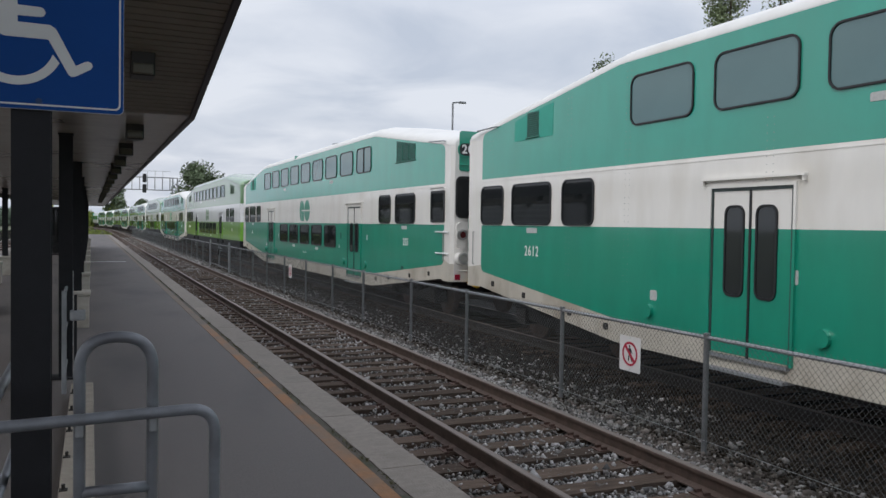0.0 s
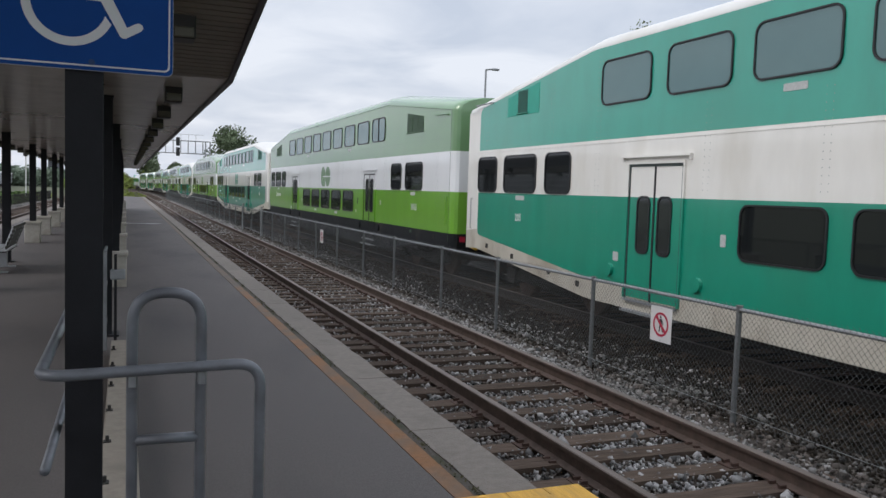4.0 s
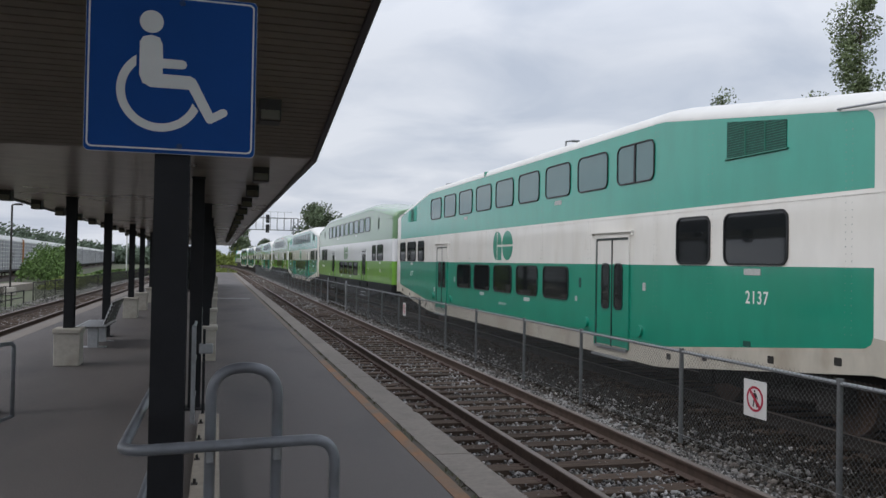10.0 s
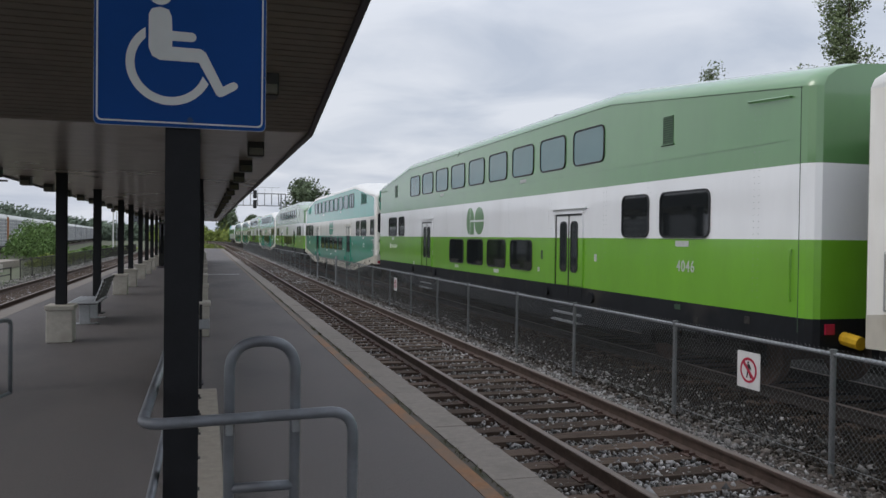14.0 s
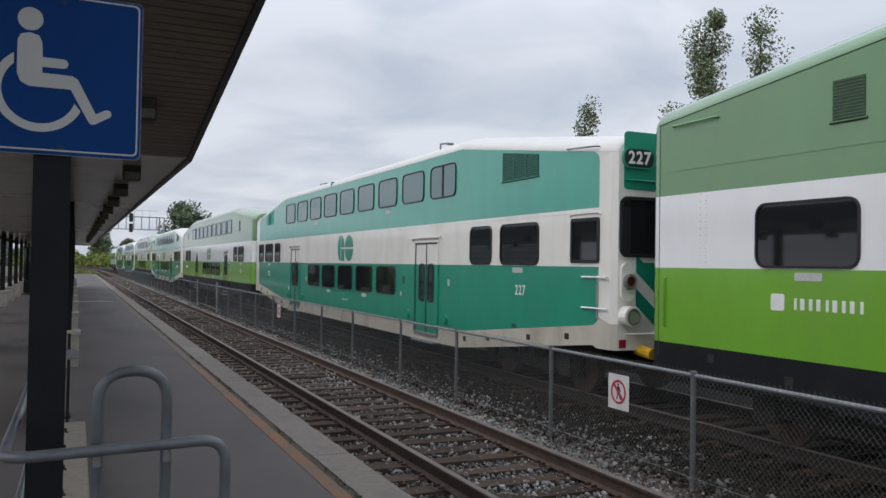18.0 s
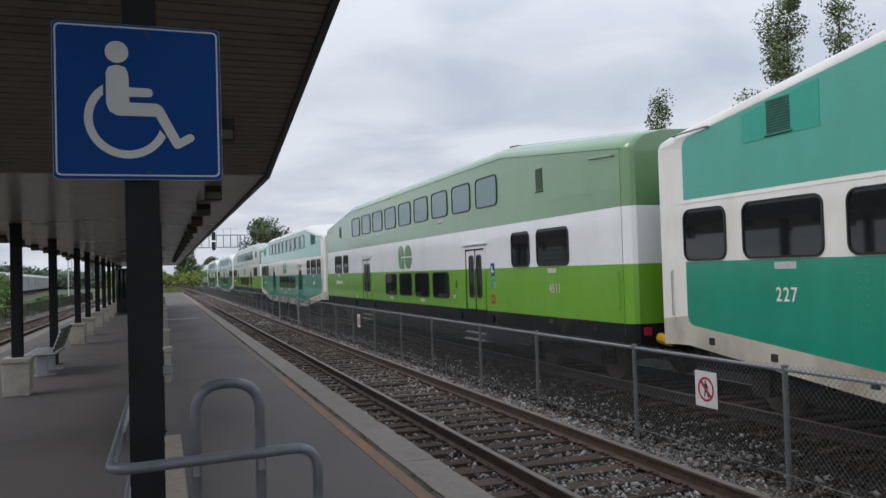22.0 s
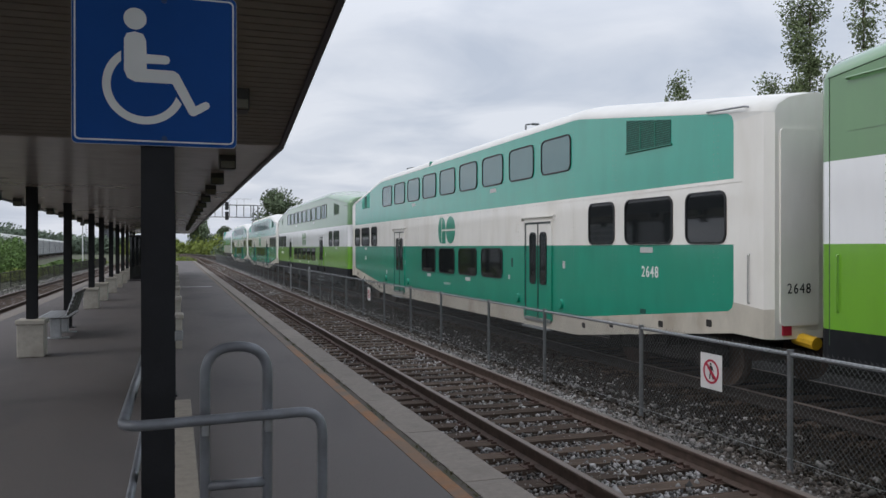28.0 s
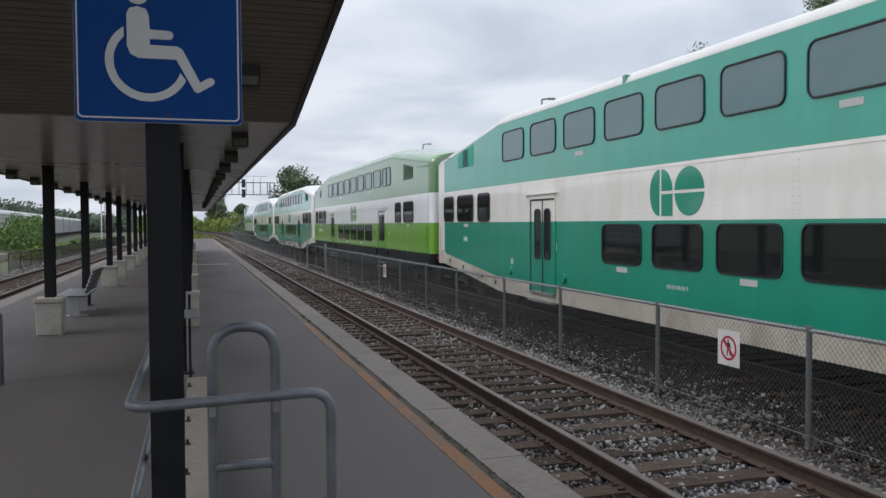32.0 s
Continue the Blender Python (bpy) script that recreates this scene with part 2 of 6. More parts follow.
# darker copy of rail_rust: shade under the train is put into the colour
rail_shaded = material("sooty_rail", (0.022, 0.017, 0.014), 0.85, vary=0.3, scale=9, bump=0.2, bump_scale=40)
rail_head = material("rail_head_steel", (0.17, 0.135, 0.115), 0.6, 0.35, vary=0.2, scale=10, stretch=(1, 0.1, 1))
tie_wood = material("weathered_tie", (0.078, 0.056, 0.043), 0.92, spec=0.15, vary=0.35, scale=16, stain=(0.062, 0.05, 0.042), stain_scale=2.4, bump=0.6, bump_scale=30, per_object=0.3, stretch=(0.15, 1, 1))
ballast_bed = material("ballast_bed", (0.085, 0.072, 0.063), 0.95, spec=0.12, vary=0.6, scale=28, stain=(0.062, 0.052, 0.045), stain_scale=0.8, stain_at=(0.4, 0.65), bump=1.0, bump_scale=22)
stone_dark = material("dirty_ballast_stone", (0.105, 0.09, 0.08), 0.92, vary=0.3, scale=12, per_object=0.6, spec=0.2)
stone_mat = material("ballast_stone", (0.235, 0.225, 0.218), 0.9, vary=0.3, scale=12, stain=(0.15, 0.14, 0.132), stain_scale=0.55, stain_at=(0.42, 0.62), per_object=0.85)
# brown stones, coloured darker still for the shade beside the train
stone_shaded = material("sooty_stone", (0.032, 0.026, 0.021), 0.95, vary=0.4, scale=12, per_object=0.6, spec=0.06)
rust_plate = material("rusty_tie_plate", (0.06, 0.032, 0.022), 0.85, vary=0.35, scale=20, bump=0.3, bump_scale=60)
# dark dirt taken near black, so its colour includes the train's shade
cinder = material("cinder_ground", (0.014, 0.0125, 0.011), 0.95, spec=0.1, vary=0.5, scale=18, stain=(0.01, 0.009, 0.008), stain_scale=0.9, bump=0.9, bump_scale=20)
wire_mat = material("dull_fence_wire", (0.105, 0.107, 0.11), 0.6, 0.3, vary=0.2, scale=10)
rivet_mat = material("rivet_shade", (0.20, 0.24, 0.22), 0.6, vary=0.2, scale=20)
earth = material("verge_ground", (0.07, 0.075, 0.04), 0.95, vary=0.45, scale=3, stain=(0.05, 0.085, 0.02), stain_scale=0.25, bump=0.6, bump_scale=8)
leaf = material("leaf_green", (0.16, 0.20, 0.10), 0.7, vary=0.25, scale=0.8, per_object=0.45, spec=0.3)
# dark green of the distant trees, lightened to stand in for haze
leaf_dark = material("leaf_dark_green", (0.115, 0.15, 0.085), 0.7, vary=0.25, scale=0.8, per_object=0.4, spec=0.3)
leaf_yellow = material("leaf_yellow_green", (0.17, 0.21, 0.045), 0.75, vary=0.25, scale=0.6, per_object=0.4, spec=0.3)
leaf_bush = material("bush_green", (0.10, 0.165, 0.045), 0.7, vary=0.3, scale=0.8, per_object=0.5, spec=0.3)
# green paled and greyed: the distance haze is in the colour
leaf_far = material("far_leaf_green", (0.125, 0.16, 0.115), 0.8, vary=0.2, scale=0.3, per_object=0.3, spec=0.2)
orange_worn = material("worn_orange_paint", (0.15, 0.105, 0.075), 0.85, vary=0.2, scale=14, stain=(0.115, 0.095, 0.08), stain_scale=1.6, stain_at=(0.4, 0.62), bump=0.25, bump_scale=120)
bark = material("bark", (0.07, 0.055, 0.04), 0.95, vary=0.3, scale=14, bump=0.6)
car_grey = material("railcar_grey", (0.33, 0.335, 0.345), 0.6, 0.2, vary=0.12, scale=2.5, stain=(0.13, 0.12, 0.115), stain_scale=0.5)
car_roof = material("railcar_roof", (0.62, 0.62, 0.6), 0.6, vary=0.1, scale=2)
car_rust = material("railcar_end_orange", (0.34, 0.15, 0.055), 0.7, vary=0.2, scale=4)
building_mat = material("far_building", (0.10, 0.105, 0.115), 0.8, vary=0.08, scale=1)
red_lamp = glow("red_signal_lamp", (1.0, 0.05, 0.03), 3.0)
lamp_glass = material("lamp_glass", (0.5, 0.5, 0.47), 0.12, 0.5, vary=0.1, scale=20)
red_lens = material("red_marker_lens", (0.09, 0.014, 0.014), 0.2, vary=0.1, scale=10)
bench_metal = material("bench_metal", (0.40, 0.41, 0.42), 0.4, 0.7, vary=0.1, scale=15)

# ---- mesh helpers ----


def part(name, bm, mat, parent=None, label="", smooth=False, at=None):
    """Links a bmesh as one mesh object, under parent if given. mat: a material or a list."""
    me = bpy.data.meshes.new(name)
    bm.to_mesh(me)
    bm.free()
    for m in (mat if isinstance(mat, (list, tuple)) else [mat]):
        me.materials.append(m)
    if smooth:
        me.polygons.foreach_set("use_smooth", [True] * len(me.polygons))
    return place(name, me, parent, label, at)


def place(name, me, parent=None, label="", at=None):
    ob = new(name, me)
    if parent:
        ob.parent = parent
    if at is not None:
        ob.matrix_basis = at
    if label:
        ob["label"] = label
    return ob


def thing(name, label, category, group="", kind="", at=None):
    ob = new(name)
    ob.empty_display_size = 0.1
    if at is not None:
        ob.matrix_basis = at
    return tagged(ob, label, category, group, kind)


def box(bm, x0, x1, y0, y1, z0, z1, mi=0):
    v = [bm.verts.new(p) for p in ((x0, y0, z0), (x1, y0, z0), (x1, y1, z0), (x0, y1, z0), (x0, y0, z1), (x1, y0, z1), (x1, y1, z1), (x0, y1, z1))]
    for f in ((0, 3, 2, 1), (4, 5, 6, 7), (0, 1, 5, 4), (1, 2, 6, 5), (2, 3, 7, 6), (3, 0, 4, 7)):
        bm.faces.new([v[i] for i in f]).material_index = mi
    return v


def bbox(x0, x1, y0, y1, z0, z1, bev=0.0, seg=2):
    bm = bmesh.new()
    box(bm, x0, x1, y0, y1, z0, z1)
    if bev:
        bmesh.ops.bevel(bm, geom=bm.edges[:], offset=bev, segments=seg, affect="EDGES", profile=0.5)
    return bm


def prism(bm, outline, axis, a, b, mi=0):
    """Extrudes a 2D outline between a and b along an axis; outline holds the two other coordinates in order."""
    def to3(p, c):
        q = list(p)
        q.insert("xyz".index(axis), c)
        return q
    va = [bm.verts.new(to3(p, a)) for p in outline]
    vb = [bm.verts.new(to3(p, b)) for p in outline]
    n = len(outline)
    bm.faces.new(va).material_index = mi
    bm.faces.new(vb[::-1]).material_index = mi
    for i in range(n):
        bm.faces.new((va[i], vb[i], vb[(i + 1) % n], va[(i + 1) % n])).material_index = mi
    bmesh.ops.recalc_face_normals(bm, faces=bm.faces)


def rounded(cx, cy, w, h, r, n=5):
    pts = []
    for k, (sx, sy) in enumerate(((1, 1), (-1, 1), (-1, -1), (1, -1))):
        for i in range(n + 1):
            a = math.pi / 2 * (k + i / n)
            pts.append((cx + sx * (w / 2 - r) + r * math.cos(a), cy + sy * (h / 2 - r) + r * math.sin(a)))
    return pts


def ellipse(cx, cy, a, b, t0=0, t1=360, n=40):
    return [(cx + a * math.cos(radians(t0 + (t1 - t0) * i / n)), cy + b * math.sin(radians(t0 + (t1 - t0) * i / n))) for i in range(n + (0 if t1 - t0 >= 360 else 1))]


def ring(bm, outer, inner, axis, a, b, mi=0):
    """A flat frame between two outlines of equal count, from a to b along the axis."""
    def to3(p, c):
        q = list(p)
        q.insert("xyz".index(axis), c)
        return q
    n = len(outer)
    oa, ia, ob_, ib = ([bm.verts.new(to3(p, c)) for p in pp] for pp, c in ((outer, a), (inner, a), (outer, b), (inner, b)))
    for i in range(n):
        j = (i + 1) % n
        for q in ((oa[i], oa[j], ia[j], ia[i]), (ob_[i], ib[i], ib[j], ob_[j]), (oa[i], ob_[i], ob_[j], oa[j]), (ia[i], ia[j], ib[j], ib[i])):
            bm.faces.new(q).material_index = mi
    bmesh.ops.recalc_face_normals(bm, faces=bm.faces)


def tube(bm, pts, r, n=8, mi=0):
    """A round bar along a line of points, capped."""
    pts = [Vector(p) for p in pts]
    rings, up = [], None
    for i, p in enumerate(pts):
        d = (pts[min(i + 1, len(pts) - 1)] - pts[max(i - 1, 0)]).normalized()
        if up is None:
            up = d.orthogonal().normalized()
        up = (up - d * up.dot(d)).normalized()
        side = d.cross(up)
        rings.append([bm.verts.new(p + (up * math.cos(2 * math.pi * k / n) + side * math.sin(2 * math.pi * k / n)) * r) for k in range(n)])
    for a, b in zip(rings, rings[1:]):
        for k in range(n):
            bm.faces.new((a[k], b[k], b[(k + 1) % n], a[(k + 1) % n])).material_index = mi
    bm.faces.new(rings[0]).material_index = mi
    bm.faces.new(rings[-1][::-1]).material_index = mi


def bend(pts, r, n=6):
    """Rounds the corners of a line of points."""
    pts = [Vector(p) for p in pts]
    out = [pts[0]]
    for a, b, c in zip(pts, pts[1:], pts[2:]):
        u, w = (a - b).normalized(), (c - b).normalized()
        d = min(r, (a - b).length * 0.49, (c - b).length * 0.49)
        p, q = b + u * d, b + w * d
        for i in range(n + 1):
            s = i / n
            out.append(p * (1 - s) ** 2 + b * 2 * s * (1 - s) + q * s ** 2)
    return out + [pts[-1]]


def tubes(pts, r, n=8):
    bm = bmesh.new()
    tube(bm, pts, r, n)
    return bm


def text_mesh(body, size, name="lettering", squeeze=1.0, bold=0.0):
    cu = bpy.data.curves.new(name, "FONT")
    cu.body, cu.size, cu.align_x, cu.align_y, cu.extrude, cu.resolution_u = body, size, "CENTER", "CENTER", 0.002, 3
    cu.offset = bold * size
    ob = new(name, cu)
    me = bpy.data.meshes.new_from_object(ob.evaluated_get(bpy.context.evaluated_depsgraph_get()))
    bpy.data.objects.remove(ob)
    bpy.data.curves.remove(cu)
    me.transform(Matrix.Diagonal((squeeze, 1, 1, 1)))
    return me


def soup(name, verts, faces, mat, parent=None, label=""):
    me = bpy.data.meshes.new(name)
    me.from_pydata(verts, [], faces)
    me.materials.append(mat)
    return place(name, me, parent, label)


# ---- the lie of the land: platform top is z 0, rail heads are at z -0.2 ----
RAIL_Z = -0.2
TRACK_X, TRAIN_X = 4.27, 8.67
BEND_Y, BEND_K = 150.0, 0.0006     # where the line starts to curve to the left, and how much


def on_line(s, x):
    """Place and turn (degrees) of a point s metres along the line that runs at x."""
    if s <= BEND_Y:
        return x, s, 0.0
    u = s - BEND_Y
    return x - BEND_K * u * u / 2, s - BEND_K ** 2 * u ** 3 / 6, math.degrees(math.atan(BEND_K * u))


def left_x(y, x):
    """The other track leaves the platform's line a little."""
    return x - 0.002 * y


# ---- ground ----
bm = bmesh.new()
ys = [-1500, -300, -60, 0, 60, 150, 300, 700, 2500]
xs = [-2500, -400, -60, -20.2, -18.8, -9.6, -4.0, 2.0, 3.2, 12.0, 60, 400, 2500]
grid = [[bm.verts.new((x, y, -1.75 if x < -19 else -0.62)) for x in xs] for y in ys]
for i in range(len(ys) - 1):
    for j in range(len(xs) - 1):
        bm.faces.new((grid[i][j], grid[i][j + 1], grid[i + 1][j + 1], grid[i + 1][j]))
tagged(part("ground", bm, earth), "grass and weeds of the open verge", "ground", kind="structure")


def strip(name, sections, mat, label, kind="structure", category="ground", parent=None):
    """A long bed: sections of (y, [(x, z), ...])."""
    b = bmesh.new()
    rows = [[b.verts.new((x, y, z)) for x, z in pp] for y, pp in sections]
    for a, c in zip(rows, rows[1:]):
        for k in range(len(a) - 1):
            b.faces.new((a[k], a[k + 1], c[k + 1], c[k]))
    return tagged(part(name, b, mat, parent), label, category, kind=kind)


sec = []
for y in (-220, -60, 0, 8, 16, 30, 60, 100, 150, 170, 190, 210, 230, 260, 290, 320, 350, 400):
    dx = on_line(y, 0)[0]
    yy = on_line(y, 0)[1]
    sec.append((yy, [(x + dx, z) for x, z in ((2.3, -0.425), (3.2, -0.435), (5.0, -0.435), (5.4, -0.37), (6.3, -0.37))]))
strip("ballast_bed", sec, ballast_bed, "dirty grey crushed-stone ballast beside the platform")
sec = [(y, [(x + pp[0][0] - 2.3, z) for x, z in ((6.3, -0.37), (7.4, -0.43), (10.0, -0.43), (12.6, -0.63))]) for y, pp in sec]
strip("ballast_bed", sec, cinder, "dark cinder and dirt under the train's track, train's shade in the colour")
sec = []
for y in (-220, 0, 30, 60, 120, 200, 400):
    sec.append((y, [(left_x(y, x), z) for x, z in ((-9.0, -0.63), (-8.2, -0.42), (-4.6, -0.42))]))
strip("ballast_bed", sec, ballast_bed, "grey crushed-stone ballast under the far platform track")

# ---- rails and ties ----
PROFILE = [(-0.07, -0.17), (0.07, -0.17), (0.07, -0.158), (0.012, -0.135), (0.010, -0.045), (0.037, -0.035), (0.037, -0.008), (0.03, 0), (-0.03, 0), (-0.037, -0.008), (-0.037, -0.035), (-0.010, -0.045), (-0.012, -0.135), (-0.07, -0.158)]


def build_rail(x, label, left=False, side=None):
    b = bmesh.new()
    rows = []
    for s in [-220, -40, 0, 20, 50, 100, 150] + list(range(165, 405, 15)):
        if left:
            px, py = left_x(s, x), s
        else:
            px, py, _ = on_line(s, x)
        rows.append([b.verts.new((px + u, py, RAIL_Z + w)) for u, w in PROFILE])
    n = len(PROFILE)
    for a, c in zip(rows, rows[1:]):
        for k in range(n):
            f = b.faces.new((a[k], a[(k + 1) % n], c[(k + 1) % n], c[k]))
            f.material_index = 1 if k in (6, 7, 8) else 0
    b.faces.new(rows[0])
    b.faces.new(rows[-1][::-1])
    bmesh.ops.recalc_face_normals(b, faces=b.faces)
    return tagged(part("rail", b, [side or rail_rust, rail_head]), label, "rail", "rails", "structure")


for tx, lab in ((TRACK_X, "rusty rail with a dull worn head beside the platform"), (TRAIN_X, "rusty rail under the passing train")):
    for sgn in (-1, 1):
        build_rail(tx + sgn * 0.7525, lab, side=rail_shaded if tx == TRAIN_X else None)
for sgn in (-1, 1):
    build_rail(-6.38 + sgn * 0.7525, "rusty rail of the track across the platform", True)

rnd = random.Random(4)


def tie_mesh(k):
    r = random.Random(k)
    b = bmesh.new()
    box(b, -1.28, 1.28, -0.115, 0.115, -0.09, 0.09)
    bmesh.ops.subdivide_edges(b, edges=[e for e in b.edges if abs(e.verts[0].co.x - e.verts[1].co.x) > 1], cuts=5)
    for v in b.verts:
        v.co += Vector((r.uniform(-0.02, 0.02), r.uniform(-0.012, 0.012), r.uniform(-0.008, 0.006)))
    me = bpy.data.meshes.new("tie")
    b.to_mesh(me)
    b.free()
    me.materials.append(tie_wood)
    return me


tie_meshes = [tie_mesh(k) for k in range(6)]

# ---- platform ----
PLAT_END = 118.0
sec = [(y, [(left_x(y, -4.25), 0.0), (-2.0, 0.0), (0.5, 0.0), (1.952, 0.0)]) for y in (-40, 0, 20, 40, 80, PLAT_END)]
platform = strip("platform_floor", sec, asphalt, "dark grey asphalt island platform, worn and patched", category="platform")
bm = bmesh.new()
box(bm, 1.955, 2.085, -40, 15.5, -0.3, 0.004)
tagged(part("platform_line", bm, orange_paint), "faded orange safety line painted along the platform edge", "floor marking", kind="structure")
bm = bmesh.new()
box(bm, 1.955, 2.085, 15.5, PLAT_END, -0.3, 0.004)
tagged(part("platform_line", bm, orange_worn), "orange safety line worn almost to the bare surface", "floor marking", kind="structure")
bm = bmesh.new()
box(bm, 2.085, 2.155, -40, PLAT_END, -0.3, -0.004)
tagged(part("platform_joint", bm, joint_dirt), "dirty joint strip between orange line and edge slabs", "floor joint", kind="structure")
bm = bmesh.new()
prism(bm, [(left_x(-40, -4.26), -40), (left_x(PLAT_END, -4.26), PLAT_END), (left_x(PLAT_END, -4.7), PLAT_END), (left_x(-40, -4.7), -40)], "z", -0.6, 0.0)
tagged(part("platform_edge", bm, kerb), "pale concrete edge of the platform beside the other track", "platform edge", kind="structure")
edge = thing("platform_edge", "grey concrete edge slabs with chipped corners along the track", "platform edge", kind="structure")
edge_meshes = []
for k in range(4):
    r = random.Random(50 + k)
    b = bmesh.new()
    box(b, 2.16, 2.55, 0.004, 1.796, -0.45, 0.002)
    es = [e for e in b.edges if abs(e.verts[0].co.y - e.verts[1].co.y) > 1]
    bmesh.ops.subdivide_edges(b, edges=es, cuts=9)
    for v in b.verts:
        if v.co.x > 2.5 and v.co.z > -0.01:
            v.co.x -= abs(r.gauss(0, 0.004)) + (0.016 if r.random() < 0.08 else 0)
            v.co.z -= abs(r.gauss(0, 0.004))
        elif v.co.z > -0.01:
            v.co.x += r.uniform(-0.004, 0.008)
    me = bpy.data.meshes.new("slab")
    b.to_mesh(me)
    b.free()
    me.materials.append(kerb)
    edge_meshes.append(me)
bm = bmesh.new()
box(bm, left_x(PLAT_END, -4.9), 2.16, PLAT_END, PLAT_END + 0.3, -0.62, 0.0)
tagged(part("platform_end", bm, kerb), "concrete end wall of the platform", "platform edge", kind="structure")
bm = bmesh.new()
box(bm, 0.05, 1.6, 40.1, 40.3, -0.01, 0.006)
tagged(part("floor_strip", bm, label_grey), "pale metal joint cover across the asphalt", "floor strip", kind="structure")

plate = thing("bridge_plate", "yellow painted timber plate laid across the platform edge", "ramp plate")
for k in range(4):
    part("board", bbox(1.72 + 0.265 * k, 1.98 + 0.265 * k, 3.1, 4.44, 0.006, 0.045, 0.004), yellow_board, plate)
for y in (3.3, 4.2):
    part("batten", bbox(1.74, 2.5, y, y + 0.08, 0.046, 0.064, 0.003), yellow_board, plate)

# ---- canopy ----
CAN_L, CAN_R, CAN_Z, CAN_Y0, CAN_Y1, CAN_LIFT = -3.55, 0.97, 2.944, 8.3, 62.0, 0.186
canopy = thing("canopy", "long dark bronze platform canopy with a brown soffit", "canopy", kind="structure")
bm = bmesh.new()
box(bm, CAN_L, CAN_R, CAN_Y0, CAN_Y1, CAN_Z, CAN_Z + 0.05)
part("soffit", bm, soffit_flat, canopy, "flat brown metal soffit")
# the near end of the roof rises towards its open end
NEAR_Y = -7.0


def lift(y):
    return CAN_Z + (CAN_Y0 - y) * CAN_LIFT


bm = bmesh.new()
y = CAN_Y0
while y > NEAR_Y:
    y2 = y - 0.105
    for a, b_, dz in ((y, y - 0.085, 0.0), (y - 0.085, y2, 0.022)):
        v = [bm.verts.new(p) for p in ((CAN_L, a, lift(a) + dz), (CAN_R, a, lift(a) + dz), (CAN_R, b_, lift(b_) + dz), (CAN_L, b_, lift(b_) + dz))]
        bm.faces.new(v)
    for a in (y - 0.085, y2):
        v = [bm.verts.new(p) for p in ((CAN_L, a, lift(a)), (CAN_R, a, lift(a)), (CAN_R, a, lift(a) + 0.022), (CAN_L, a, lift(a) + 0.022))]
        bm.faces.new(v)
    y = y2
bmesh.ops.recalc_face_normals(bm, faces=bm.faces)
part("ribbed_soffit", bm, soffit_mat, canopy, "ribbed brown metal soffit")
bm = bmesh.new()
for x0, x1 in ((CAN_R, CAN_R + 0.05), (CAN_L - 0.05, CAN_L)):
    prism(bm, [(CAN_Y1, CAN_Z - 0.03), (CAN_Y0, CAN_Z - 0.03), (NEAR_Y, lift(NEAR_Y) - 0.03), (NEAR_Y, lift(NEAR_Y) + 0.32), (CAN_Y0, CAN_Z + 0.32), (CAN_Y1, CAN_Z + 0.32)], "x", x0, x1)
box(bm, CAN_L, CAN_R, CAN_Y1, CAN_Y1 + 0.05, CAN_Z - 0.03, CAN_Z + 0.32)
box(bm, CAN_L, CAN_R, NEAR_Y - 0.05, NEAR_Y, lift(NEAR_Y) - 0.03, lift(NEAR_Y) + 0.32)
part("fascia", bm, fascia_mat, canopy, "dark bronze fascia board")
bm = bmesh.new()
prism(bm, [(CAN_Y1, CAN_Z + 0.25), (CAN_Y0, CAN_Z + 0.25), (NEAR_Y, lift(NEAR_Y) + 0.25), (NEAR_Y, lift(NEAR_Y) + 0.3), (CAN_Y0, CAN_Z + 0.3), (CAN_Y1, CAN_Z + 0.3)], "x", CAN_L, CAN_R)
part("roof_deck", bm, roof_felt, canopy)


def lamp_fixture(x, y, z):
    t = thing("canopy_lamp", "boxy dark bronze lamp, unlit, under the canopy", "lamp", "canopy lamps", at=pose(x, y, z))
    part("housing", bbox(-0.09, 0.09, -0.12, 0.12, -0.16, 0.04, 0.012), fixture_mat, t)
    part("lens", bbox(-0.075, 0.075, -0.135, -0.118, -0.15, -0.07, 0.006), lens_mat, t, "dusty amber lens")
    return t


first = lamp_fixture(0.52, 9.4, CAN_Z)
for k in range(1, 16):
    copy_thing(first, pose(0.52, 9.4 + 2.32 * k, CAN_Z))
for y in (6.9, 3.9):
    copy_thing(first, pose(0.46, y, lift(y)))
for k in range(20):
    copy_thing(first, pose(-3.25, 9.8 + 2.32 * k, CAN_Z))


def i_beam(cx, cy, hw, hd, tf, tw):
    """Outline of an I section, flanges across x."""
    q = [(-hw, -hd), (hw, -hd), (hw, -hd + tf), (tw, -hd + tf), (tw, hd - tf), (hw, hd - tf), (hw, hd), (-hw, hd), (-hw, hd - tf), (-tw, hd - tf), (-tw, -hd + tf), (-hw, -hd + tf)]
    return [(cx + x, cy + y) for x, y in q]


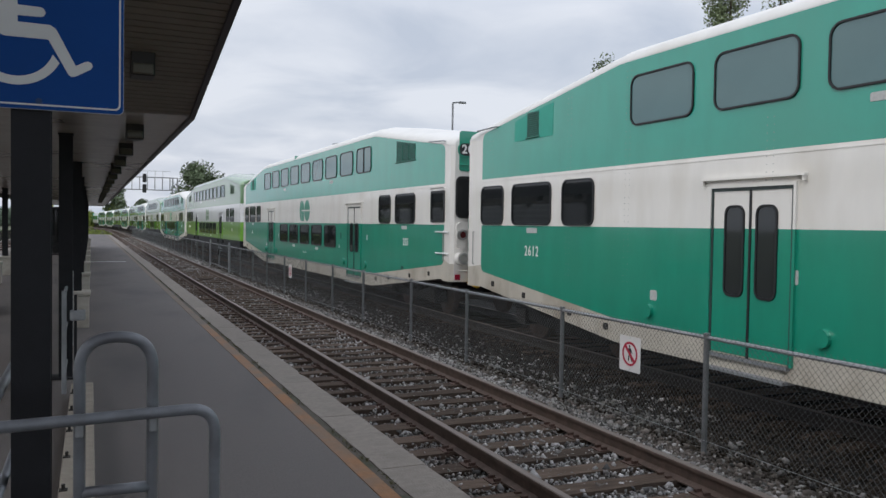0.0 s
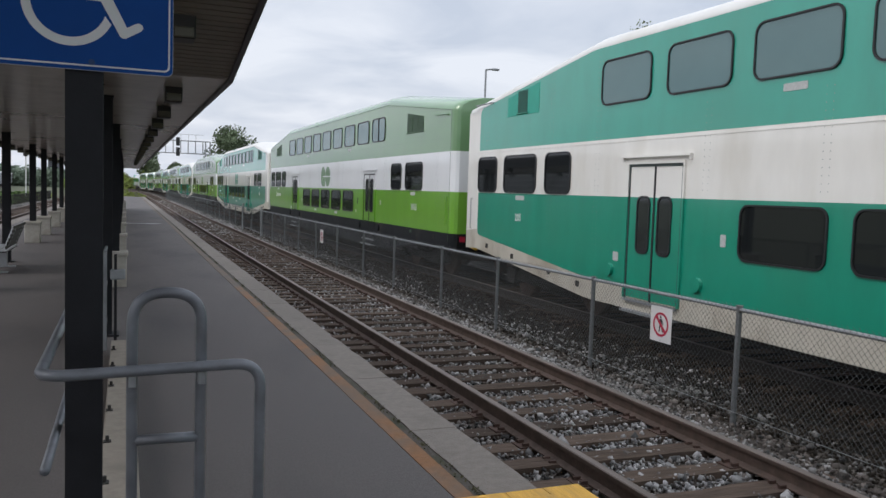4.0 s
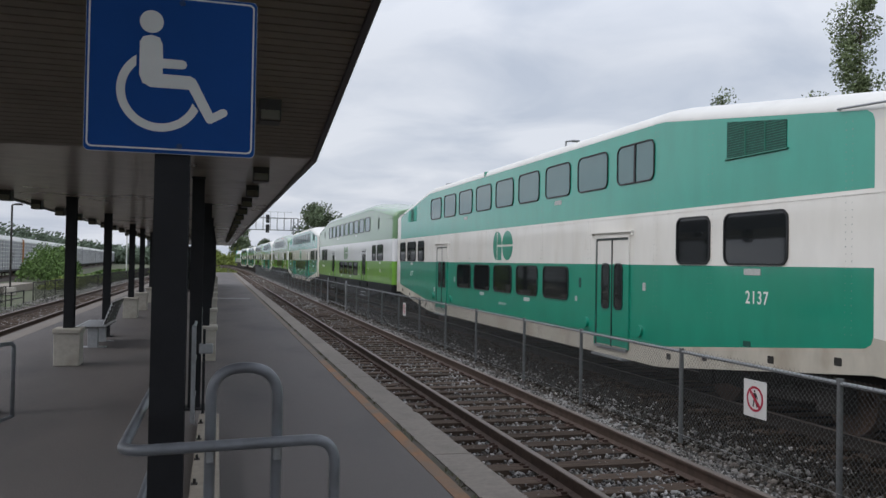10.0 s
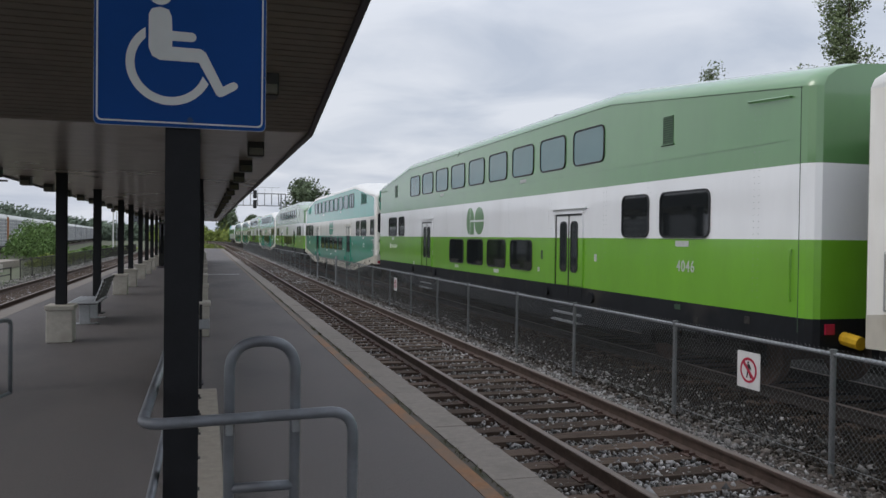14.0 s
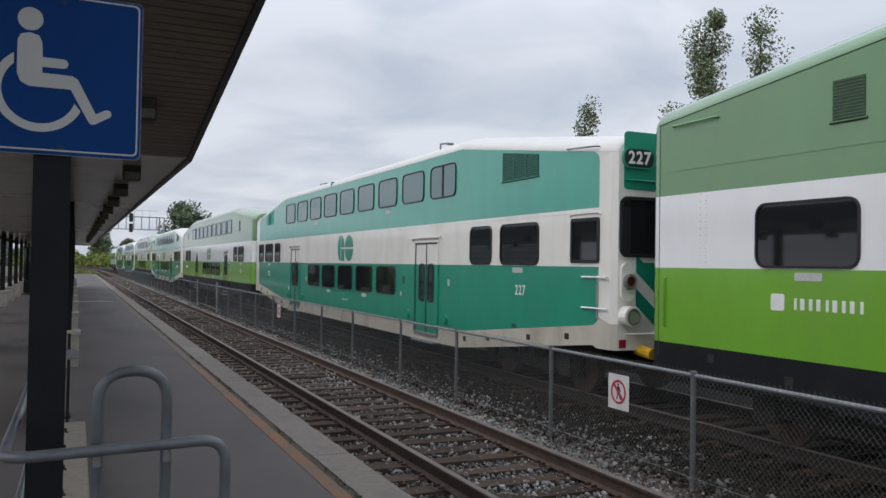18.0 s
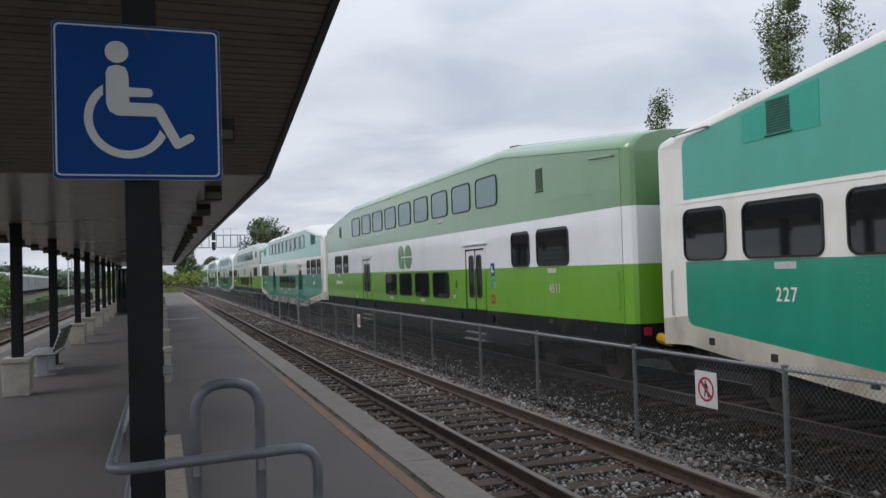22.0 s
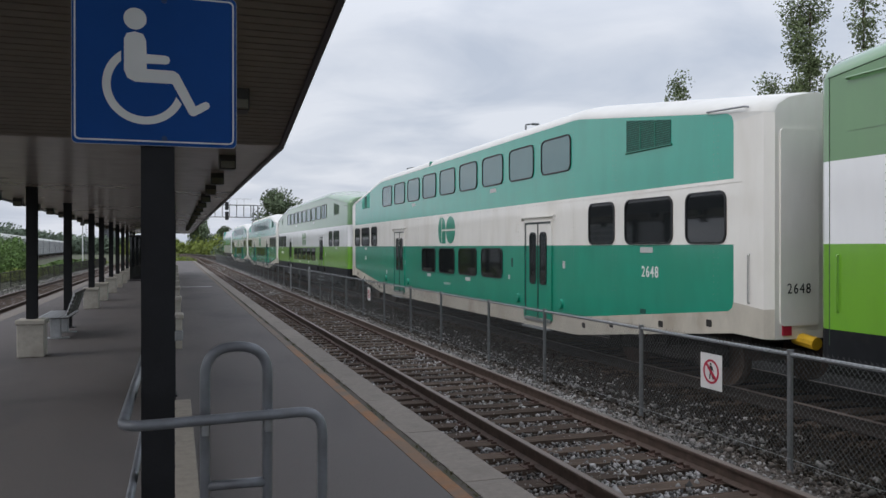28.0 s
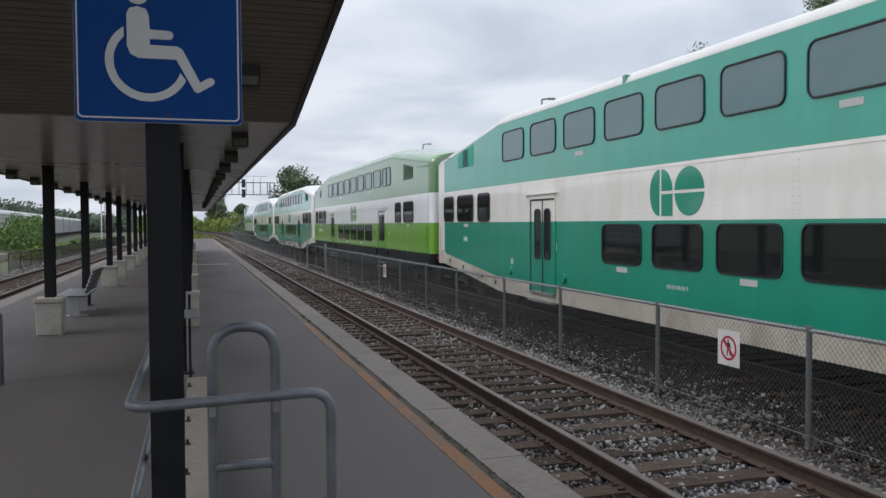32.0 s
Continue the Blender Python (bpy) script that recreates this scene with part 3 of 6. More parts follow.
def column(x, y, ped, label, hw=0.084):
    t = thing("canopy_column", label, "column", "canopy columns", at=pose(x, y, 0))
    top = (CAN_Z if y > CAN_Y0 else lift(y)) + 0.02
    b = bmesh.new()
    prism(b, i_beam(0, 0, hw, hw, 0.018, 0.008), "z", 0.0, top)
    part("shaft", b, black_paint, t)
    part("head_plate", bbox(-hw - 0.012, hw + 0.012, -hw - 0.012, hw + 0.012, top - 0.045, top - 0.022, 0.004), black_paint, t)
    if ped:
        part("pedestal", bbox(-0.21, 0.21, -0.21, 0.21, 0.0, 0.56, 0.015), concrete, t, "weathered concrete pedestal")
        part("pedestal_cap", bbox(-0.235, 0.235, -0.235, 0.235, 0.56, 0.65, 0.02), concrete, t, "rounded concrete cap")
    else:
        part("base_plate", bbox(-0.16, 0.16, -0.16, 0.16, 0.0, 0.02, 0.003), black_paint, t)
    return t


for y in (10.75, 15.4, 20.7, 27.0, 31.0, 36.2, 40.8, 45.5, 50.5, 55.5, 60.5):
    column(-2.42 - 0.01 * max(y - 15.4, 0) if y > 12 else -2.59, y, y > 12 and y != 20.7, "black steel canopy column on a concrete pedestal" if y > 12 and y != 20.7 else "black steel canopy column")
column(-0.185, 10.75, False, "slim black steel canopy column behind the latch post", 0.075)
for y in (15.8, 21.3, 26.9, 31.5, 36.5, 41.5, 46.5, 51.5, 56.5, 61.0):
    column(-0.14, y, True, "black steel canopy column on a concrete pedestal")
for x, y in ((-2.42, 1.0), (-2.42, -5.5)):
    column(x, y, False, "black steel canopy column")


def bench(x, y):
    t = thing("bench", "grey metal bench with a pierced seat and back on slab legs", "bench", at=pose(x, y, 0))
    for sy in (-0.62, 0.62):
        part("leg", bbox(-0.1, 0.1, sy - 0.07, sy + 0.07, 0.02, 0.42, 0.01), bench_metal, t)
        part("foot_plate", bbox(-0.26, 0.26, sy - 0.1, sy + 0.1, 0.0, 0.02, 0.004), bench_metal, t)
        b = bmesh.new()
        tube(b, [(0.2, sy, 0.4), (0.4, sy, 0.92)], 0.024)
        part("back_support", b, bench_metal, t)
    for k in range(7):
        part("seat_slat", bbox(-0.3 + k * 0.085, -0.238 + k * 0.085, -0.95, 0.95, 0.44, 0.465, 0.005), bench_metal, t)
    for k in range(11):
        part("seat_cross_bar", bbox(-0.3, 0.27, -0.93 + 0.18 * k, -0.87 + 0.18 * k, 0.425, 0.439, 0.003), fixture_mat, t)
    for k in range(6):
        z = 0.5 + k * 0.08
        part("back_slat", bbox(0.25 + k * 0.03, 0.272 + k * 0.03, -0.95, 0.95, z, z + 0.06, 0.005), fixture_mat, t, "dark back slat")
    for k in range(6):
        b = bmesh.new()
        y0 = -0.92 + 0.36 * k
        tube(b, [(0.225, y0, 0.48), (0.395, y0, 0.95)], 0.016, 6)
        part("back_bar", b, bench_metal, t)
    return t


bench(-2.42, 18.9)

# the dark waiting shelter at the end of the platform row
sh = thing("shelter", "dark glazed waiting shelter under the canopy", "shelter", at=pose(-1.6, 50.0, 0))
part("wall_panel", bbox(-0.9, 0.9, -2.0, -1.95, 0.1, 2.5, 0.01), glass_dark, sh, "dark glass panel")
part("wall_panel", bbox(-0.9, 0.9, 1.95, 2.0, 0.1, 2.5, 0.01), glass_dark, sh)
part("wall_panel", bbox(0.88, 0.92, -1.94, 1.94, 0.1, 2.5, 0.01), glass_dark, sh)
part("roof", bbox(-1.0, 1.0, -2.1, 2.1, 2.5, 2.6, 0.02), fascia_mat, sh)
part("plinth", bbox(-0.95, 0.95, -2.05, 2.05, 0, 0.09, 0.01), fascia_mat, sh)

# ---- wheelchair sign on its post ----
SIGN_Y = 3.3
sign = thing("access_sign", "blue square wheelchair sign with a white border on a black post", "sign", at=pose(0, 0, 0))
sx, sz, sw, shh = -0.112, 2.608, 0.624, 0.614
bm = bmesh.new()
prism(bm, rounded(sx, sz, sw, shh, 0.02), "y", SIGN_Y, SIGN_Y + 0.012)
panel = part("panel", bm, alu_edge, sign)
bm = bmesh.new()
prism(bm, rounded(sx, sz, sw - 0.003, shh - 0.003, 0.019), "y", SIGN_Y - 0.002, SIGN_Y)
part("blue_face", bm, sign_blue, sign, "blue reflective face")
bm = bmesh.new()
ring(bm, rounded(sx - 0.001, sz + 0.002, sw - 0.02, shh - 0.024, 0.02), rounded(sx - 0.001, sz + 0.002, sw - 0.032, shh - 0.036, 0.016), "y", SIGN_Y - 0.0035, SIGN_Y - 0.002)
part("border", bm, sign_white, sign, "white border line")
Y0, Y1 = SIGN_Y - 0.0045, SIGN_Y - 0.002
ox, oz = -0.192, 2.803      # the head's centre
SG = 1.08                   # size of the symbol
symbol_label = "white symbol piece"
bm = bmesh.new()
prism(bm, ellipse(ox, oz, 0.043, 0.043), "y", Y0, Y1)
part("symbol_head", bm, sign_white, sign, symbol_label)
bm = bmesh.new()
outline = [(ox - 0.038, oz - 0.075), (ox - 0.028, oz - 0.055), (ox, oz - 0.047), (ox + 0.028, oz - 0.055), (ox + 0.038, oz - 0.078), (ox + 0.04, oz - 0.128), (ox + 0.107, oz - 0.129), (ox + 0.117, oz - 0.133), (ox + 0.122, oz - 0.145), (ox + 0.117, oz - 0.157), (ox + 0.107, oz - 0.161), (ox + 0.04, oz - 0.162),
           (ox + 0.04, oz - 0.183), (ox + 0.135, oz - 0.184), (ox + 0.153, oz - 0.195), (ox + 0.213, oz - 0.312), (ox + 0.24, oz - 0.296), (ox + 0.252, oz - 0.293), (ox + 0.262, oz - 0.299), (ox + 0.265, oz - 0.309), (ox + 0.259, oz - 0.319), (ox + 0.21, oz - 0.348), (ox + 0.2, oz - 0.349), (ox + 0.191, oz - 0.343), (ox + 0.13, oz - 0.232), (ox + 0.0, oz - 0.232), (ox - 0.027, oz - 0.218), (ox - 0.038, oz - 0.19)]
prism(bm, [(ox + (a - ox) * SG, oz + (c - oz) * SG) for a, c in outline], "y", Y0, Y1)
part("symbol_figure", bm, sign_white, sign, symbol_label)
bm = bmesh.new()
wc = (ox + 0.033 * SG, oz - 0.235 * SG - 0.008)
arc_o = ellipse(*wc, 0.157, 0.157, 124, 334, 40)
arc_i = ellipse(*wc, 0.126, 0.126, 134, 341, 40)[::-1]
prism(bm, arc_o + arc_i, "y", Y0, Y1)
part("symbol_wheel", bm, sign_white, sign, symbol_label)
for bx, bz in ((sx + 0.03, sz - 0.277), (sx + 0.03, sz + 0.277)):
    bm = bmesh.new()
    prism(bm, ellipse(bx, bz, 0.011, 0.011, n=10), "y", SIGN_Y - 0.007, SIGN_Y)
    part("bolt", bm, bolt_mat, sign, "blue-painted bolt head")
bm = bmesh.new()
prism(bm, i_beam(-0.108, SIGN_Y + 0.083, 0.064, 0.066, 0.016, 0.008), "z", 0.0, 3.88)
part("post", bm, black_paint, sign, "black steel post")
for bz in (2.4, 2.7):
    part("bracket", bbox(-0.12, -0.05, SIGN_Y + 0.011, SIGN_Y + 0.022, bz, bz + 0.03, 0.002), alu_edge, sign)

# ---- railing by the sign ----
TR = 0.0185
railing = thing("railing", "grey painted tubular steel ramp railing with a rounded end loop", "railing")
part("handrail", tubes(bend([(0.463, 2.77, 0.0), (0.463, 2.77, 1.305), (-0.212, 2.77, 1.29), (-0.205, 6.4, 1.29)], 0.085, 8), TR, 12), rail_grey, railing, smooth=True)
part("end_loop", tubes(bend([(0.058, 2.83, 0.0), (0.058, 2.83, 1.54), (0.274, 2.825, 1.54), (0.274, 2.825, 0.0)], 0.105, 10), TR, 12), rail_grey, railing, smooth=True)
part("cross_bar", tubes([(0.058, 2.83, 1.05), (0.274, 2.825, 1.05)], 0.0175, 10), rail_grey, railing, smooth=True)
part("cross_bar", tubes([(0.058, 2.83, 0.55), (0.274, 2.825, 0.55)], 0.0175, 10), rail_grey, railing, smooth=True)
part("lower_rail", tubes([(-0.205, 2.9, 0.95), (-0.205, 6.35, 0.88)], 0.0165, 10), rail_grey, railing, smooth=True)
part("handrail_post", tubes([(-0.205, 6.35, 0.0), (-0.205, 6.35, 1.29)], TR, 10), rail_grey, railing, smooth=True)
for x in (0.058, 0.274):
    part("saddle", bbox(x - 0.012, x + 0.012, 2.79, 2.82, 1.235, 1.29, 0.004), galv, railing, "bright worn weld plate")

ramp = thing("ramp_kerb", "low beige concrete kerb under the railing with anchor bolts", "kerb")
part("kerb_body", bbox(-0.1, 0.12, 2.9, 9.55, 0.0, 0.15, 0.012), kerb_beige, ramp)
for k in range(7):
    b = bmesh.new()
    tube(b, [(-0.07, 4.2 + 0.8 * k, 0.14), (-0.07, 4.2 + 0.8 * k, 0.19)], 0.012, 6)
    box(b, -0.095, -0.045, 4.17 + 0.8 * k, 4.23 + 0.8 * k, 0.148, 0.156)
    part("anchor_bolt", b, under_black, ramp, "rusty anchor bolt")

gate = thing("gate_railing", "grey flat-bar railing panel with a latch box", "railing")
for y in (9.75, 11.6, 13.5):
    part("post", bbox(-0.2, -0.15, y - 0.025, y + 0.025, 0.0, 1.13, 0.005), galv, gate)
for z in (0.2, 0.65, 1.08):
    part("bar", bbox(-0.19, -0.16, 9.776, 13.474, z, z + 0.035, 0.004), galv, gate)
part("panel", bbox(-0.178, -0.172, 9.8, 13.45, 0.25, 0.64), galv, gate)
part("latch_post", bbox(-0.075, -0.045, 9.6, 9.64, 0.0, 1.1, 0.003), black_paint, gate, "slim black latch post")
part("latch_box", bbox(-0.115, 0.04, 9.58, 9.7, 0.82, 0.93, 0.015), galv, gate)

# small railing across the platform
rail2 = thing("railing", "grey tubular railing round the ramp across the platform", "railing")
part("handrail", tubes(bend([(-1.8, 8.6, 0.35), (-1.8, 8.6, 1.06), (-2.1, 7.9, 1.06), (-2.1, 3.0, 1.06), (-2.1, 3.0, 0.0)], 0.06), 0.02, 8), rail_grey, rail2, smooth=True)
part("lower_rail", tubes(bend([(-1.8, 8.6, 0.36), (-2.1, 7.9, 0.3), (-2.1, 3.0, 0.3)], 0.05), 0.017, 8), rail_grey, rail2, smooth=True)
for y in (7.9, 5.4):
    part("post", tubes([(-2.1, y, 0.0), (-2.1, y, 1.06)], 0.02, 8), rail_grey, rail2, smooth=True)

# ---- fence between the tracks ----
FX = 5.8
post_galv = material("dull_galvanised_post", (0.16, 0.165, 0.17), 0.6, 0.4, vary=0.18, scale=14)
fence = thing("fence", "galvanised chain-link fence between the tracks", "fence")
post_y = [-7.6, -4.8, -2.0, 0.8, 3.65, 6.4, 9.11, 12.04, 14.56, 17.55, 20.1, 22.9, 25.7, 28.5, 31.2, 34.0, 36.7]
post_y += [43.4 + 2.75 * k for k in range(32)]
pm = bmesh.new()
tube(pm, [(0, 0, -0.5), (0, 0, 0.83)], 0.029, 8)
tube(pm, [(0, 0, 0.83), (0, 0, 0.85), (0, 0, 0.865)], 0.034, 8)
post_me = bpy.data.meshes.new("post")
pm.to_mesh(post_me)
pm.free()
post_me.materials.append(post_galv)
for y in post_y:
    place("post", post_me, fence, at=pose(FX, y, 0))
for y0, y1 in ((-7.6, 36.7), (43.4, 43.4 + 2.75 * 31)):
    part("top_rail", tubes([(FX, y0, 0.82), (FX, y1, 0.82)], 0.021, 8), galv, fence)
    part("bottom_wire", tubes([(FX - 0.03, y0, -0.22), (FX - 0.03, y1, -0.22)], 0.003, 4), galv, fence)
H0, H1, PITCH, WR = -0.28, 0.86, 0.062, 0.0017
verts, faces = [], []


def wire(p, q, r):
    d = (q - p).normalized()
    a = d.orthogonal().normalized() * r
    b = d.cross(a)
    i = len(verts)
    for c in (p, q):
        for k in range(4):
            w = math.pi * k / 2
            verts.append(tuple(c + a * math.cos(w) + b * math.sin(w)))
    for k in range(4):
        faces.append((i + k, i + (k + 1) % 4, i + 4 + (k + 1) % 4, i + 4 + k))


for y0, y1 in ((-7.6, 36.7), (43.4, 128.6)):
    y = y0
    far = y0 > 40
    while y < y1:
        for sgn in (-1, 1):
            rise = H1 - H0
            yb = y + sgn * rise * 0.95
            wire(Vector((FX - 0.03 - 0.002 * sgn, y, H0)), Vector((FX - 0.03 - 0.002 * sgn, yb, H1 + (0.02 if sgn > 0 else 0))), WR)
        y += PITCH * (2 if far else 1)
me = bpy.data.meshes.new("wire_mesh")
me.from_pydata(verts, [], faces)
me.materials.append(wire_mat)
me.polygons.foreach_set("use_smooth", [True] * len(me.polygons))
place("wire_mesh", me, fence, "diamond wire mesh")["kind"] = "stuff"

gate2 = thing("fence_gate", "galvanised gate in the chain-link fence", "gate")
for y in (36.95, 43.15):
    part("post", tubes([(FX, y, -0.5), (FX, y, 1.0)], 0.04, 8), galv, gate2)
part("gate_frame", tubes([(FX, 37.1, 0.82), (FX, 39.9, 0.82), (FX, 39.9, -0.2), (FX, 37.1, -0.2), (FX, 37.1, 0.82)], 0.02, 8), post_galv, gate2)
part("gate_frame", tubes([(FX, 40.2, 0.82), (FX, 43.0, 0.82), (FX, 43.0, -0.2), (FX, 40.2, -0.2), (FX, 40.2, 0.82)], 0.02, 8), post_galv, gate2)
for k in range(26):
    y = 37.2 + 0.22 * k
    if not 39.8 < y < 40.3:
        part("bar", tubes([(FX, y, -0.2), (FX, y, 0.82)], 0.007, 6), wire_mat, gate2)
part("latch", bbox(FX - 0.06, FX + 0.05, 39.92, 40.18, 0.3, 0.6, 0.01), under_black, gate2, "dark latch box")


def no_walk_sign(y, w, h, z):
    """A white plate with a red ring, bar and a black pictogram, hung on the fence."""
    t = thing("warning_sign", "white plate with a red no-pedestrians ring, wired to the fence", "sign", at=pose(FX - 0.045, y, z))
    b = bmesh.new()
    prism(b, rounded(0, 0, w, h, 0.012, 3), "x", 0.0, 0.004)
    part("plate", b, plate_white, t)
    b = bmesh.new()
    ring(b, ellipse(0, 0.0, 0.145 * w / 0.4, 0.145 * w / 0.4), ellipse(0, 0.0, 0.118 * w / 0.4, 0.118 * w / 0.4), "x", -0.003, 0.0)
    part("ring", b, signal_red, t, "red ring")
    b = bmesh.new()
    c, s_ = 0.118, 0.012
    prism(b, [(0.084 + s_, 0.084 - s_), (0.084 - s_, 0.084 + s_), (-0.084 - s_, -0.084 + s_), (-0.084 + s_, -0.084 - s_)], "x", -0.004, 0.0)
    part("bar", b, signal_red, t, "red bar")
    b = bmesh.new()
    prism(b, ellipse(0.005, 0.085, 0.014, 0.014, n=14), "x", -0.002, 0.0)
    prism(b, [(-0.018, 0.066), (0.022, 0.066), (0.03, 0.01), (0.02, 0.0), (0.035, -0.085), (0.02, -0.09), (0.0, -0.02), (-0.035, -0.09), (-0.05, -0.08), (-0.02, 0.0), (-0.022, 0.03), (-0.04, 0.0), (-0.05, 0.006)], "x", -0.002, 0.0)
    part("pictogram", b, rubber, t, "black walking pictogram")
    for z in (-h / 2 + 0.02, h / 2 - 0.02):
        b = bmesh.new()
        prism(b, ellipse(0, z, 0.007, 0.007, n=8), "x", -0.004, 0.0)
        part("bolt", b, steel, t)
    return t


no_walk_sign(7.592, 0.385, 0.405, 0.473)
no_walk_sign(24.7, 0.385, 0.405, 0.42)

# ---- the train ----
HW = 1.5            # half width of a coach
Z_MID, Z_TOP = 2.13, 3.03
GREEN_END = 12.13   # where the coloured bands of a green coach stop short of its ends
SPACING = 26.4


def eave(y, livery="teal"):
    a = max(abs(y) - 7.65, 0)
    return 4.52 - a * 0.132 if livery == "teal" else 4.6 - a * 0.108


def stations(livery, cab):
    """Sections along the body: place, inset of the side, and how far the bands' corners are cut there."""
    if livery == "teal":
        half = [(7.5, 0, 0), (7.7, 0, 0), (10.0, 0, 0), (GREEN_END - 0.12, 0, 0), (GREEN_END - 0.035, 0, 0.04), (GREEN_END, 0, 0.12), (12.72, 0, 0), (12.82, 0.09, 0)]
    else:
        half = [(7.5, 0, 0), (7.7, 0, 0), (10.0, 0, 0), (12.6, 0, 0), (12.68, 0.02, 0), (12.76, 0.075, 0), (12.8, 0.15, 0)]
    near = half
    if cab:
        near = half[:3] + [(12.3, 0, 0), (12.4, 0, 0.04), (12.44, 0, 0.12), (12.74, 0, 0), (12.82, 0.07, 0)]
    return [(-y, w, c) for y, w, c in reversed(near)] + half


def coach_body(t, livery, cab=""):
    """The shell: side strips in the livery's colours, roof, ends and floor."""
    b = bmesh.new()
    rows, st = [], stations(livery, cab)
    for y, inset, cut in st:
        w = HW - inset
        e = eave(y, livery)
        a = abs(y)
        zb = 0.43 + max(a - 7.6, 0) * 0.108
        if a > 12.3:
            zb = 0.9
        if livery == "teal":
            zg = 0.77 + max(a - 7.6, 0) * 0.1
            zs = [zb, max(zg, zb + 0.06) + cut, Z_MID, Z_TOP, e - 0.012 - cut, e]
            top = [(w - 0.05, e + 0.1), (w - 0.22, e + 0.2), (w - 0.6, e + 0.28), (0.0, e + 0.31)]
        else:
            zs = [min(zb, 0.75), 1.14, Z_MID, 3.09, e - 0.1, e]
            top = [(w - 0.06, e + 0.12), (w - 0.2, e + 0.22), (w - 0.55, e + 0.31), (0.0, e + 0.36)]
        side = [(w, z) for z in zs] + top
        rows.append([b.verts.new((-x, y, z)) for x, z in side] + [b.verts.new((x, y, z)) for x, z in side[-2::-1]])
    n = len(rows[0])
    for r, (a, c) in enumerate(zip(rows, rows[1:])):
        mid = (st[r][0] + st[r + 1][0]) / 2
        banded = (-(12.44 if cab else GREEN_END) < mid < GREEN_END) or livery != "teal"
        for k in range(n):
            f = b.faces.new((a[k], a[(k + 1) % n], c[(k + 1) % n], c[k]))
            j = min(k, n - 2 - k)
            if k == n - 1:
                f.material_index = 3
            elif livery == "teal":
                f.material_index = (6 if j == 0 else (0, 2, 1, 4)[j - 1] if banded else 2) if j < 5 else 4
                if j == 4 and not banded:
                    f.material_index = 4
            else:
                f.material_index = (5, 0, 2, 1, 1)[j] if j < 5 else 1
            f.smooth = j >= 5
    h = len(side) - 1
    for r in (rows[0], rows[-1]):
        for j in range(h):
            f = b.faces.new((r[j], r[j + 1], r[2 * h - 1 - j], r[2 * h - j]) if j < h - 1 else (r[h - 1], r[h], r[h + 1]))
            f.material_index = 2 if livery == "teal" else (5, 0, 2, 1)[j] if j < 4 else 1
    bmesh.ops.recalc_face_normals(b, faces=b.faces)
    if livery == "teal":
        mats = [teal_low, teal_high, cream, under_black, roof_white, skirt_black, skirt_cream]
    else:
        mats = [lime, sage, bright_white, under_black, sage, skirt_black]
    return part("body", b, mats, t)


def cached(fn):
    store = {}

    def get(*k):
        if k not in store:
            store[k] = fn(*k)
        return store[k]
    return get


def to_mesh(name, b, mats):
    me = bpy.data.meshes.new(name)
    b.to_mesh(me)
    b.free()
    for m in mats:
        me.materials.append(m)
    return me


@cached
def window_meshes(w, h, r, split):
    """Rubber frame and pane, facing -x, centred on the origin."""
    b = bmesh.new()
    ring(b, rounded(0, 0, w + 0.05, h + 0.05, r + 0.024), rounded(0, 0, w, h, r), "x", -0.022, 0.01)
    if split:
        box(b, -0.022, 0.0, -0.03, 0.03, -h / 2, h / 2)
    return to_mesh("window_frame", b, [rubber])


_panes = {}


def window(t, y, z, w, h, r, glass, split=False, both=True):
    fr = window_meshes(w, h, r, split)
    key = (w, h, r, glass.name)
    if key not in _panes:
        b = bmesh.new()
        prism(b, rounded(0, 0, w - 0.002, h - 0.002, r), "x", -0.006, 0.006)
        _panes[key] = to_mesh("pane", b, [glass])
    for sgn in ((1, -1) if both else (1,)):
        m = pose(-HW * sgn, y, z, 0, 0, 0 if sgn > 0 else 180)
        wob = place("window", fr, t, at=m)
        place("pane", _panes[key], wob)


@cached
def leaf_meshes(livery, sgn, short):
    """One door leaf with its tall window, facing -x; the seam is at y = 0."""
    up, lo = (cream, teal_low) if livery == "teal" else (bright_white, lime)
    y0, y1 = (0.016, 0.605) if sgn > 0 else (-0.605, -0.016)
    b = bmesh.new()
    zl, zk = (0.62, 0.62) if livery == "teal" else (0.95, 1.14)
    box(b, -0.0, 0.03, y0, y1, zk, Z_MID, 1)
    box(b, -0.0, 0.03, y0, y1, Z_MID, 2.58, 0)
    if livery != "teal":
        box(b, -0.0, 0.03, y0, y1, zl, zk, 2)
    leaf_me = to_mesh("door_leaf", b, [up, lo, skirt_black])
    c = (y0 + y1) / 2 - 0.06 * sgn
    z0, z1 = (1.29, 2.15) if short else (1.31, 2.41) if livery == "teal" else (1.42, 2.47)
    zc, zh = (z0 + z1) / 2, z1 - z0
    b = bmesh.new()
    ring(b, rounded(c, zc, 0.325, zh, 0.11), rounded(c, zc, 0.27, zh - 0.055, 0.085), "x", -0.016, 0.004)
    fr = to_mesh("door_window", b, [rubber])
    b = bmesh.new()
    prism(b, rounded(c, zc, 0.268, zh - 0.057, 0.085), "x", -0.006, 0.002)
    pane = to_mesh("pane", b, [glass_door])
    return leaf_me, fr, pane


